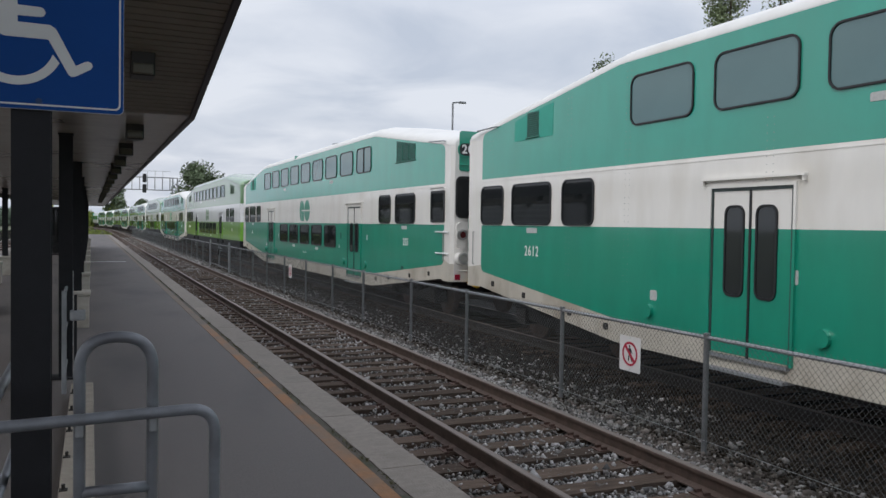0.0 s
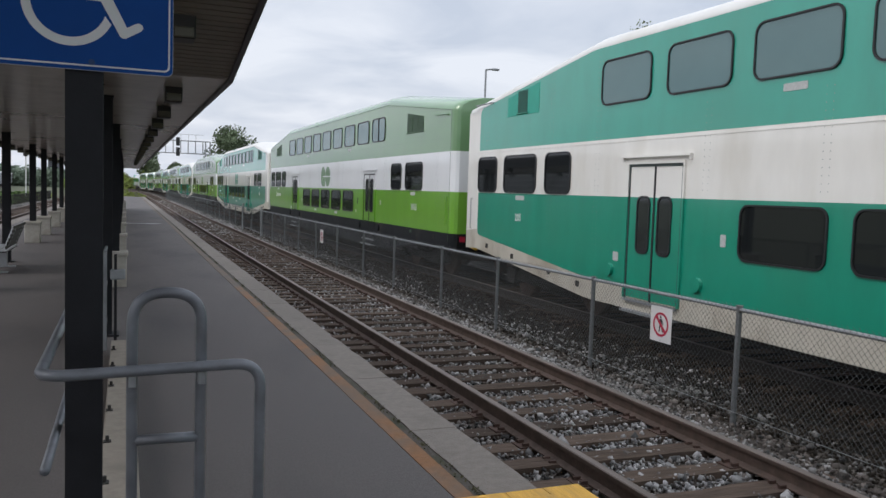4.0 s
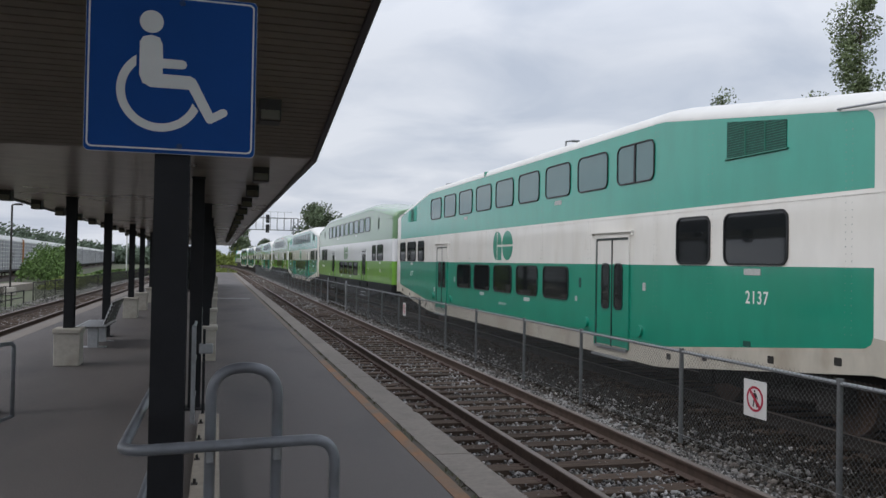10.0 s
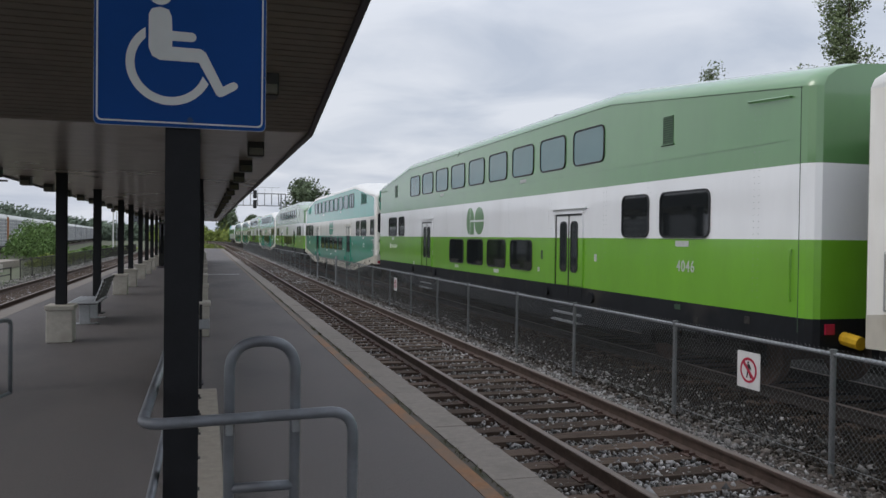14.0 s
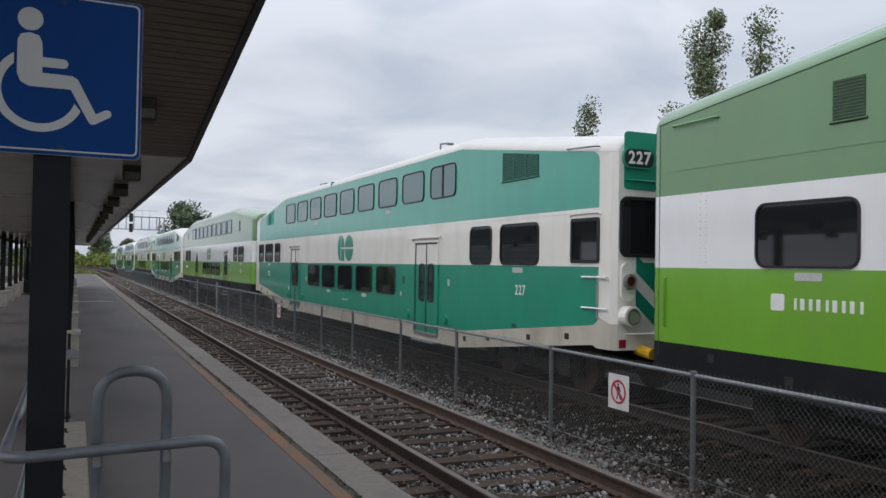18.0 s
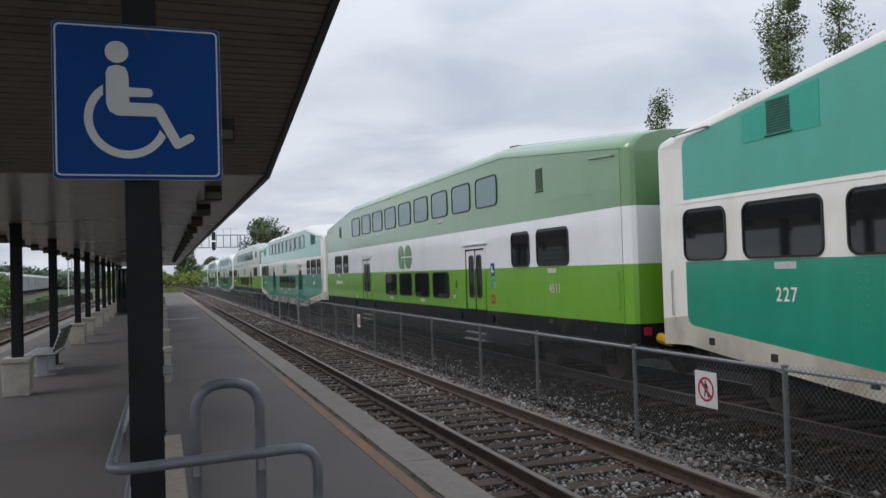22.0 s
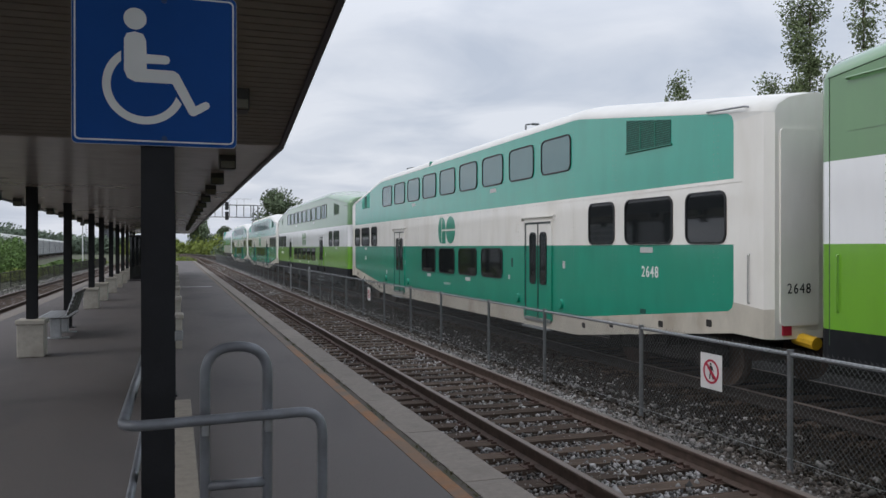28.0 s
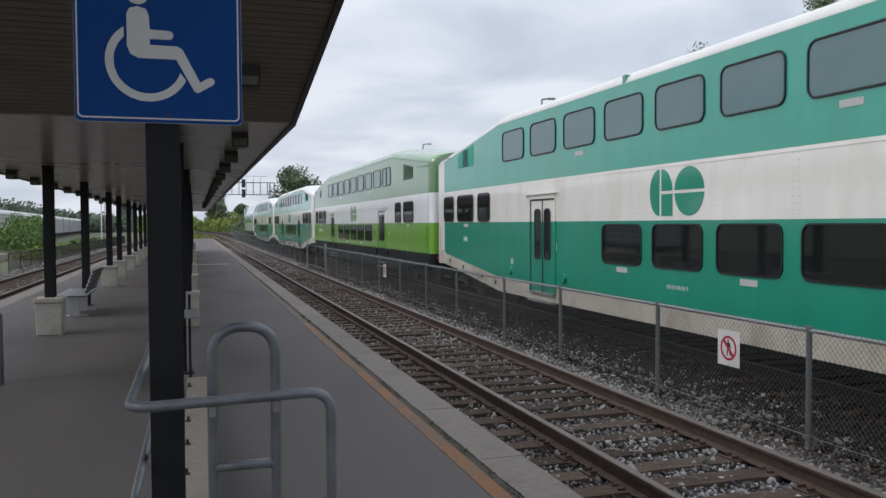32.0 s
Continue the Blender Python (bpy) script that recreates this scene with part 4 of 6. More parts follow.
@cached
def surround_mesh(livery):
    """Door frame in the body's two colours, its dark gasket, the centre seam and the rain hood."""
    up, lo = (cream, teal_low) if livery == "teal" else (bright_white, lime)
    zb = 0.6 if livery == "teal" else 1.15

    def loop(w, z1):
        return [(-w, zb), (w, zb), (w, Z_MID), (w, z1), (-w, z1), (-w, Z_MID)]
    b = bmesh.new()
    ring(b, loop(0.672, 2.655), loop(0.637, 2.62), "x", -0.026, 0.03)
    for f in b.faces:
        f.material_index = 0 if f.calc_center_median().z > Z_MID else 1
    frame_me = to_mesh("door", b, [up, lo])
    b = bmesh.new()
    ring(b, loop(0.637, 2.62), loop(0.607, 2.582), "x", -0.01, 0.03)
    gasket = to_mesh("door_gasket", b, [gasket_grey if livery == "teal" else rubber])
    b = bmesh.new()
    box(b, -0.012, 0.03, -0.016, 0.016, zb, 2.58)
    seam = to_mesh("door_seam", b, [rubber])
    b = bmesh.new()
    box(b, -0.05, 0.03, -0.8, 0.8, 2.715, 2.745)
    if livery == "teal":
        for y in (-0.79, 0.765):
            box(b, -0.045, 0.03, y, y + 0.025, 2.66, 2.715)
    hood = to_mesh("door_hood", b, [up])
    return frame_me, gasket, seam, hood


@cached
def step_mesh(k):
    b = bmesh.new()
    box(b, -0.1, 0.3, -0.62, 0.62, 0.40, 0.435)
    box(b, -0.05, 0.3, -0.62, 0.62, 0.56, 0.60)
    return to_mesh("door_step", b, [galv if k else under_black])


def doors(t, livery, far_door, short):
    for yc in (-5.93, far_door):
        for sgn in (1, -1):
            m = pose(-HW * sgn - 0.006 * sgn, yc, 0, 0, 0, 0 if sgn > 0 else 180)
            fm, gm, sm, hm = surround_mesh(livery)
            d = place("door", fm, t, at=m)
            for nm, me in (("door_gasket", gm), ("door_seam", sm), ("door_hood", hm)):
                place(nm, me, d)
            for s in (-1, 1):
                lm, fr, pn = leaf_meshes(livery, s, short)
                place("door_leaf", lm, d)
                place("door_window", fr, d)
                place("pane", pn, d)
            place("door_step", step_mesh(1), d)


@cached
def plate_mesh(w, h, mat_name):
    b = bmesh.new()
    prism(b, rounded(0, 0, w, h, min(w, h) * 0.15, 2), "x", -0.006, 0.004)
    return to_mesh("decal", b, [bpy.data.materials[mat_name]])


@cached
def knob_mesh(mat_name):
    b = bmesh.new()
    prism(b, ellipse(0, 0, 0.1, 0.1, n=14), "x", -0.05, 0.004)
    return to_mesh("door_beacon", b, [bpy.data.materials[mat_name]])


@cached
def vent_mesh(w, h, dark, drop=0.0):
    """A louvred panel with a level sill; its top falls by drop towards -y (or +y where drop is negative)."""
    b = bmesh.new()
    za, zb = h / 2 - max(drop, 0), h / 2 - max(-drop, 0)
    prism(b, [(-w / 2, za), (w / 2, zb), (w / 2, -h / 2), (-w / 2, -h / 2)][::-1], "x", -0.008, 0.01, 1)
    n = int(h / 0.034)
    for k in range(n):
        z = -h / 2 + (k + 0.5) * h / n
        y0, y1 = -w / 2, w / 2
        if drop > 0 and z > za:
            y0 += w * (z - za) / drop
        if drop < 0 and z > zb:
            y1 -= w * (z - zb) / -drop
        box(b, -0.012, -0.007, y0, y1, z - 0.0055, z + 0.0055, 0)
    if w > 1:
        for y in (-w / 6, w / 6):
            box(b, -0.017, -0.007, y - 0.012, y + 0.012, -h / 2, h / 2 - abs(drop) * 0.8, 0)
    tube(b, [(-0.01, -w / 2 - 0.03, -h / 2 - 0.02), (-0.01, w / 2 + 0.03, -h / 2 - 0.02)], 0.016, 5, 0)
    return to_mesh("vent", b, [bpy.data.materials[dark + "_slat"], bpy.data.materials[dark]])


@cached
def panel_mesh(sgn):
    """A blanking plate round a small vent, its top cut along the slope of the roof."""
    b = bmesh.new()
    za, zb = (0.30, 0.12) if sgn > 0 else (0.12, 0.30)
    prism(b, [(-0.66, za), (0.66, zb), (0.66, -0.26), (-0.66, -0.26)][::-1], "x", -0.005, 0.01)
    return to_mesh("vent_panel", b, [bpy.data.materials["vent_panel_teal"]])


material("vent_panel_teal", (0.03, 0.34, 0.25), 0.5, vary=0.08, scale=3, stain=(0.03, 0.30, 0.22), stain_scale=2)
material("vent_teal", (0.008, 0.06, 0.045), 0.6, vary=0.3, scale=9)
material("vent_teal_slat", (0.016, 0.15, 0.10), 0.5, vary=0.2, scale=9)
material("vent_sage_slat", (0.055, 0.115, 0.05), 0.5, vary=0.2, scale=9)
material("vent_sage", (0.026, 0.055, 0.03), 0.6, vary=0.3, scale=9)


@cached
def rivet_mesh(z0, z1):
    """Two columns of rivet heads on a panel seam."""
    b = bmesh.new()
    n = int((z1 - z0) / 0.085)
    for k in range(n):
        for dy in (-0.05, 0.05):
            z = z0 + (k + 0.5) * (z1 - z0) / n
            v = [b.verts.new((-0.0005, dy + a, z + c)) for a, c in ((-0.008, 0), (0, -0.008), (0.008, 0), (0, 0.008))]
            tip = b.verts.new((-0.006, dy, z))
            for q in range(4):
                b.faces.new((v[q], v[(q + 1) % 4], tip))
    bmesh.ops.recalc_face_normals(b, faces=b.faces)
    return to_mesh("panel_seam", b, [rivet_mat])


def logo(t, livery, y):
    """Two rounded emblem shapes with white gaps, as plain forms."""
    col = teal_low if livery == "teal" else sage
    g, h = 0.026, 0.375
    arc = lambda cx, a, b0, t0, t1, n=14: [(cx + a * math.cos(radians(t0 + (t1 - t0) * i / n)), b0 * math.sin(radians(t0 + (t1 - t0) * i / n))) for i in range(n + 1)]
    one = arc(0.455, 0.28, h, -90, 90)
    two = [(0.395, g), (0.395, h)] + [(0.395 - 0.31 * math.sin(radians(a)), h * math.cos(radians(a))) for a in range(9, 85, 9)] + [(0.088, g)]
    three = [(0.395, -g), (0.088, -g), (0.088, -h), (0.395, -h)]
    four = [(x, max(z, g)) for x, z in arc(-0.352, 0.383, h, 4, 176, 24)]
    five = [(x, -z) for x, z in reversed(four)]
    for sgn in (1, -1):
        m = pose(-HW * sgn - 0.004 * sgn, y, 2.575, 0, 0, 0 if sgn > 0 else 180)
        for s in (one, two, three, four, five):
            b = bmesh.new()
            prism(b, s, "x", -0.004, 0.004)
            part("emblem_shape", b, col, t, "green emblem piece", at=m)


_nums = {}


def lettering(t, word, y, z, size, mat, flat=0.72, name="digit"):
    """Painted figures on both sides, each one a part."""
    step = size * 0.6 * flat
    for k, ch in enumerate(word):
        key = (ch, size, mat.name)
        if key not in _nums:
            me = text_mesh(ch, size, name, flat, 0.012)
            me.materials.append(mat)
            _nums[key] = me
        dy = (k - (len(word) - 1) / 2) * step
        for sgn in (1, -1):
            m = Matrix.Translation((-HW * sgn - 0.003 * sgn, y - dy * sgn, z)) @ Euler((math.pi / 2, 0, -math.pi / 2 * sgn)).to_matrix().to_4x4()
            place(name, _nums[key], t, at=m)


@cached
def bars_mesh(n, w, h, mat_name):
    b = bmesh.new()
    for k in range(n):
        y = -w / 2 + w * (k + 0.1) / n
        box(b, -0.003, 0.003, y, y + w / n * (0.34, 0.5, 0.42, 0.55)[k % 4], -h / 2, h / 2)
    return to_mesh("lettering", b, [bpy.data.materials[mat_name]])


@cached
def bogie_meshes(k):
    f = bmesh.new()
    for x in (-1.02, 1.02):
        prism(f, [(-1.55, 0.55), (-1.3, 0.72), (-0.5, 0.5), (0.5, 0.5), (1.3, 0.72), (1.55, 0.55), (1.4, 0.42), (0.5, 0.32), (-0.5, 0.32), (-1.4, 0.42)], "x", x - 0.09, x + 0.09)
        for y in (-1.3, 1.3):
            box(f, x - 0.16, x + 0.16, y - 0.17, y + 0.17, 0.3, 0.6)
        for y in (-0.25, 0.25):
            tube(f, [(x, y, 0.45), (x, y, 0.82)], 0.11, 10)
    box(f, -1.0, 1.0, -0.25, 0.25, 0.4, 0.75)
    w = bmesh.new()
    for x in (-0.79, 0.65):
        tube(w, [(x, 0, 0), (x + 0.14, 0, 0)], 0.42, 24)
    tube(w, [(-0.65, 0, 0), (0.65, 0, 0)], 0.08, 10)
    return to_mesh("bogie_frame", f, [under_black]), to_mesh("wheelset", w, [rail_rust])


def bogies(t):
    fr, wh = bogie_meshes(0)
    for y in (-9.75, 9.75):
        bg = place("bogie", fr, t, at=pose(0, y, 0))
        for d in (-1.3, 1.3):
            place("wheelset", wh, bg, at=pose(0, d, 0.42))


@cached
def end_meshes(kind, livery):
    """What stands on an end wall, facing -y, for the near end."""
    wh = cream if livery == "teal" else bright_white
    b = bmesh.new()
    box(b, -0.62, 0.62, -0.34, 0.02, 1.05, 3.4)
    d = to_mesh("gangway", b, [rubber])
    b = bmesh.new()
    prism(b, rounded(0.0, 2.35, 0.62, 2.55, 0.06, 3), "y", -0.025, 0.02)
    p = to_mesh("end_panel", b, [wh])
    b = bmesh.new()
    tube(b, [(0, -0.45, 0.86), (0, 0.3, 0.86)], 0.12, 10)
    c = to_mesh("coupler", b, [yellow])
    b = bmesh.new()
    prism(b, [(-0.24, -0.42), (-0.2, -0.58), (-0.04, -0.52), (0.06, -0.6), (0.22, -0.52), (0.24, -0.4)], "z", 0.7, 1.02)
    kn = to_mesh("knuckle", b, [yellow])
    b = bmesh.new()
    tube(b, [(-0.98, -0.26, 0.86), (-0.98, 0.1, 0.9)], 0.085, 10)
    ho = to_mesh("cable_plug", b, [yellow])
    b = bmesh.new()
    box(b, -1.3, -1.16, -0.02, 0.0, 0.95, 1.08)
    mk = to_mesh("marker", b, [signal_red])
    return d, p, c, kn, ho, mk


def ends(t, livery, cab):
    for sgn in (-1, 1):
        m = pose(0, 12.82 * sgn, 0, 0, 0, 0 if sgn < 0 else 180)
        g, p, c, kn, ho, mk = end_meshes("plain", livery)
        if not (cab and sgn < 0):
            place("gangway", g, t, at=m)
            for x in (-1.03, 1.03) if livery == "teal" else ():
                place("end_panel", p, t, at=m @ pose(x, 0, 0))
        cp = place("coupler", c, t, "yellow coupler", at=m)
        place("knuckle", kn, cp)
        place("cable_plug", ho, t, at=m)
        if not (cab and sgn < 0):
            place("marker", mk, t, "red marker plate", at=m)
        for x in (-HW - 0.03,):
            b = bmesh.new()
            tube(b, bend([(x + 0.03, -0.3, 1.35), (x, -0.3, 1.35), (x, -0.3, 2.0), (x + 0.03, -0.3, 2.0)], 0.02, 2) if sgn > 0 else bend([(x + 0.03, 0.3, 1.35), (x, 0.3, 1.35), (x, 0.3, 2.0), (x + 0.03, 0.3, 2.0)], 0.02, 2), 0.011, 6)
            part("grab_rail", b, steel if livery == "teal" else lime, t, at=pose(0, 12.75 * sgn, 0))
    if cab:
        m = pose(0, -12.82, 0)
        b = bmesh.new()
        prism(b, rounded(-0.72, 3.72, 1.24, 0.86, 0.06), "y", -0.012, 0.004)
        part("cab_brow", b, teal_low, t, "green panel over the cab window", at=m)
        b = bmesh.new()
        ring(b, rounded(-0.78, 2.73, 1.26, 0.9, 0.13), rounded(-0.78, 2.73, 1.16, 0.8, 0.09), "y", -0.03, 0.004)
        part("cab_window_frame", b, rubber, t, at=m)
        b = bmesh.new()
        prism(b, rounded(-0.78, 2.73, 1.16, 0.8, 0.09), "y", -0.012, 0.0)
        part("cab_window", b, glass_dark, t, "dark cab windscreen", at=m)
        b = bmesh.new()
        prism(b, rounded(-1.09, 3.75, 0.54, 0.27, 0.12), "y", -0.04, -0.01)
        part("number_board", b, rubber, t, "black number board", at=m)
        b = bmesh.new()
        ring(b, rounded(-1.09, 3.75, 0.58, 0.31, 0.13), rounded(-1.09, 3.75, 0.54, 0.27, 0.12), "y", -0.045, -0.01)
        part("board_rim", b, teal_low, t, at=m)
        part("brow_rail", tubes([(-1.33, -0.03, 3.42), (-0.12, -0.03, 3.42)], 0.012, 6), teal_low, t, at=m)
        for k, ch in enumerate(cab):
            me = text_mesh(ch, 0.26, "board_digit", 0.95, 0.03)
            me.materials.append(label_white)
            place("board_digit", me, t, at=Matrix.Translation((-1.09 + (k - 1) * 0.142, -12.866, 3.75)) @ Euler((math.pi / 2, 0, 0)).to_matrix().to_4x4())
        b = bmesh.new()
        prism(b, rounded(-1.27, 1.91, 0.25, 0.57, 0.11), "y", -0.05, 0.004)
        part("lamp_plate", b, cream, t, "cream lamp plate", at=m)
        for z, mt, rad in ((1.92, red_lens, 0.115), (1.41, lamp_glass, 0.15)):
            b = bmesh.new()
            tube(b, [(-1.27, 0.0, z), (-1.27, -0.1 if z > 1.5 else -0.17, z)], rad, 18)
            lamp = part("headlamp", b, steel if z > 1.5 else cream, t, "round lamp pod", at=m)
            d = -0.1 if z > 1.5 else -0.17
            b = bmesh.new()
            ring(b, ellipse(-1.27, z, rad * 0.82, rad * 0.82, n=18), ellipse(-1.27, z, rad * 0.64, rad * 0.64, n=18), "y", d - 0.02, d + 0.002)
            part("bezel", b, steel, lamp, "steel lamp bezel")
            b = bmesh.new()
            prism(b, ellipse(-1.27, z, rad * 0.64, rad * 0.64, n=18), "y", d - 0.008, d + 0.002)
            part("lens", b, mt, lamp)
        # slanting stripes, cut to the panel beside the lamps
        for k in range(3):
            za = 1.14 + 0.5 * k
            b = bmesh.new()
            prism(b, [(-1.1, za + 0.42), (-0.62, za), (-0.62, za + 0.26), (-1.1, za + 0.68)] if k < 2 else [(-0.98, 2.2), (-0.62, 1.88), (-0.62, 2.2)], "y", -0.006, 0.004)
            part("stripe", b, teal_low, t, "green slanting stripe", at=m)
        part("step_bar", tubes([(-1.32, -0.06, 1.14), (-0.7, -0.06, 1.14)], 0.016, 6), cream, t, at=m)
        part("warning_plate", bbox(-1.4, -1.28, -0.012, 0.0, 0.94, 1.06), signal_red, t, "red warning plate", at=m)
        for z in (1.5, 2.0 - 0.03):
            part("grab_rail", tubes([(-HW - 0.04, -12.7, z), (-HW - 0.04, -12.05, z)], 0.015, 6), bright_white, t)


def coach(livery, number, near, far, low5, cab="", slide=False, mark="", small_vent=False, big_far=False, wide_far=False):
    teal = livery == "teal"
    lab = ("green and cream double-deck commuter coach, moving" if teal else "lime and white double-deck commuter coach, moving")
    if cab:
        lab = "green and cream double-deck cab car, moving"
    t = thing("train_coach", lab, "train car", "coaches of the train")
    coach_body(t, livery, cab)
    for k in range(9):
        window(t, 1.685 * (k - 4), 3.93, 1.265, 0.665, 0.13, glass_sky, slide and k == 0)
    for k in range(5 if low5 else 4):
        window(t, 0.06 + 1.69 * (k - 2), 1.72, 1.31, 0.665, 0.12, glass_dark)
    row = ((8.56, 0.865), (10.04, 1.32), (11.52, 0.88))
    for y, w in row[:near]:
        window(t, -y, 2.515, w, 0.695, 0.12, glass_dark)
    for y, w in row[:far]:
        window(t, y + 0.16, 2.515, w, 0.695, 0.12, glass_dark)
    doors(t, livery, 5.87 if low5 else 5.06, teal and low5)
    logo(t, livery, 0.08)
    ends(t, livery, cab)
    bogies(t)
    for sgn in (1, -1):
        for y in (-11.6, -10.4, -8.9, -7.9, 7.9, 8.9, 10.4, 11.6):
            place("jacking_pad", plate_mesh(0.12, 0.1, "underframe_dirt"), t, at=pose(-HW * sgn, y, 0.62 + (abs(y) - 7.7) * 0.1, 0, 0, 0 if sgn > 0 else 180))
    if number and teal and not cab:
        for k, ch in enumerate(number):
            me = text_mesh(ch, 0.19, "end_digit", 0.85)
            me.materials.append(rubber)
            place("end_digit", me, t, at=Matrix.Translation((-1.05 + (k - 1.5) * 0.1, -12.85, 1.55)) @ Euler((math.pi / 2, 0, 0)).to_matrix().to_4x4())
    if number:
        lettering(t, number, -10.1, 1.69, 0.25, label_white if teal else label_grey, 0.84)
        if big_far:
            lettering(t, number, 10.15, 1.68, 0.25, label_white, 0.84)
        elif teal:
            lettering(t, number, 10.2, 1.66, 0.2, label_white)
    wc = "vent_teal" if teal else "vent_sage"
    for sgn in (1, -1):
        near_vent = (-9.56, 0.29, 0.44, 3.89, 0.0) if small_vent else (-10.04, 1.27, 0.53, 3.955, 0.17)
        far_vent = (9.66, 0.38, 0.42, 3.9, 0.0) if small_vent else (10.16, 1.29, 0.51, 3.94, -0.17) if wide_far else (10.17, 0.4, 0.42, 3.91, 0.0)
        for y, w, h, z, drop in (near_vent, far_vent):
            if w < 1 and teal:
                place("vent_panel", panel_mesh(sgn), t, at=pose(-HW * sgn, y, z, 0, 0, 0 if sgn > 0 else 180))
            place("vent", vent_mesh(w, h, wc, drop * sgn), t, at=pose(-HW * sgn, y, z, 0, 0, 0 if sgn > 0 else 180))
        for y in (-11.75, -9.0, -7.45, -4.95, -2.52, -0.85, 1.2, 2.85, 4.8, 7.45, 9.0, 11.75):
            place("panel_seam", rivet_mesh(1.3, eave(y) - 0.1) if abs(y) > 6 else rivet_mesh(2.2, 3.45), t, at=pose(-HW * sgn, y, 0, 0, 0, 0 if sgn > 0 else 180))["kind"] = "stuff"
        for y, z in ((-10.0, 2.05), (10.15, 2.05), (1.72, 1.27), (-1.65, 1.27), (-3.4, 3.45), (3.35, 3.45)):
            place("label_plate", plate_mesh(0.36, 0.09, "grey_decal"), t, at=pose(-HW * sgn, y, z, 0, 0, 0 if sgn > 0 else 180))
        for y in (-6.98, -4.88, 4.0, 6.9) if not low5 else (-6.98, -4.88, 4.85, 6.95):
            place("door_beacon", knob_mesh("teal_paint_low" if teal else "black_skirt_paint"), t, at=pose(-HW * sgn, y, 0.98, 0, 0, 0 if sgn > 0 else 180))
        for y, z, w, h, mt in ((-4.55, 1.75, 0.1, 0.2, "vent_teal" if teal else "vent_sage"), (-4.38, 1.42, 0.1, 0.1, "grey_decal"), (-7.1, 1.75, 0.1, 0.14, "grey_decal"), (4.4, 1.6, 0.1, 0.16, "grey_decal"), (6.8, 1.2, 0.14, 0.14, "grey_decal"), (-9.9, 1.05, 0.16, 0.08, "vent_teal" if teal else "vent_sage"), (-4.72, 2.55, 0.2, 0.26, "cream_white_paint" if teal else "white_paint")):
            place("decal", plate_mesh(w, h, mt), t, at=pose(-HW * sgn, y, z, 0, 0, 0 if sgn > 0 else 180))
        if teal:
            place("lettering", bars_mesh(9, 0.6, 0.065, "grey_decal"), t, at=pose(-HW * sgn, 0.05, 1.08, 0, 0, 0 if sgn > 0 else 180))["kind"] = "stuff"
        elif mark:
            place("lettering", bars_mesh(9, 0.92, 0.125, "white_decal"), t, at=pose(-HW * sgn, 9.93, 1.75, 0, 0, 0 if sgn > 0 else 180))["kind"] = "stuff"
            place("decal", plate_mesh(0.19, 0.19, "white_decal"), t, at=pose(-HW * sgn, 10.56, 1.76, 0, 0, 0 if sgn > 0 else 180))
    # seams and roof clutter
    for sgn in (-1, 1):
        b = bmesh.new()
        box(b, -HW - 0.006, -HW, -12.3, 12.3, (Z_TOP if teal else 3.46) - 0.055, (Z_TOP if teal else 3.46) - 0.038)
        part("body_seam", b, cream if teal else sage, t, at=pose(0, 0, 0, 0, 0, 0 if sgn < 0 else 180))
    for y0, y1 in () if teal else ((-12.6, -7.65), (-7.65, 7.65), (7.65, 12.6)):
        part("roof_gutter", tubes([(-HW - 0.002, y0, eave(y0, livery) - 0.01), (-HW - 0.002, y1, eave(y1, livery) - 0.01)], 0.007, 5), (roof_white if teal else bpy.data.materials["vent_sage_slat"]), t)
    for y in (-12.4, 11.5):
        part("roof_grab", tubes(bend([(-HW + 0.02, y, eave(y + 0.3) + 0.03), (-HW - 0.05, y, eave(y + 0.3) + 0.03), (-HW - 0.05, y + 0.8, eave(y + 0.5) + 0.05), (-HW + 0.02, y + 0.8, eave(y + 0.5) + 0.05)], 0.03, 3), 0.014, 6), galv if teal else sage, t)
    for y in () if teal else (-12.58, 12.58):
        for x in (-HW - 0.002, HW - 0.002):
            part("body_seam", bbox(x, x + 0.004, y - 0.006, y + 0.006, 0.95, eave(y, livery)), bpy.data.materials["vent_sage"], t)
    for y in (-2.2, 3.4):
        part("roof_antenna", bbox(-0.9, -0.8, y, y + 0.25, 4.7, 4.84, 0.01), fixture_mat, t)
    part("roof_marker", bbox(-HW + 0.0, -HW + 0.14, 1.6, 1.72, 4.5, 4.66, 0.01), teal_low if teal else sage, t)
    # air and tank boxes below the floor at the ends
    for y in (-12.0, 7.75):
        part("underbox", bbox(-1.1, 1.1, y, y + 4.2, 0.75, 0.95), under_black, t)
    return t


COACHES = [
    coach("teal", "2612", 3, 3, False, big_far=True),
    coach("teal", "205", 2, 3, True, cab="205", slide=True),
    coach("lime", "2065", 2, 3, True, slide=True, mark="wide", wide_far=True),
    coach("teal", "2137", 2, 3, True, slide=True, big_far=True),
    coach("lime", "4046", 2, 2, False, mark="wide", small_vent=True),
    coach("teal", "227", 2, 3, True, cab="227", slide=True, big_far=True),
    coach("lime", "4511", 2, 2, False, mark="wide", small_vent=True),
    coach("teal", "2648", 3, 3, False),
    coach("lime", "", 2, 3, True, slide=True, mark="wide"),
    coach("teal", "", 3, 3, False),
    coach("teal", "", 2, 3, False),
]
# a few extra marks that set single coaches apart
ACCESS = COACHES[6]
for z, mt in ((2.1, "sign_blue"), (1.8, "teal_paint_high"), (1.42, "red_decal")):
    place("decal", plate_mesh(0.22, 0.3 if z > 2 else 0.21, mt), ACCESS, at=pose(-HW, -7.0, z))
place("decal", plate_mesh(0.05, 0.17, "white_decal"), ACCESS, at=pose(-HW - 0.004, -6.97, 2.1))
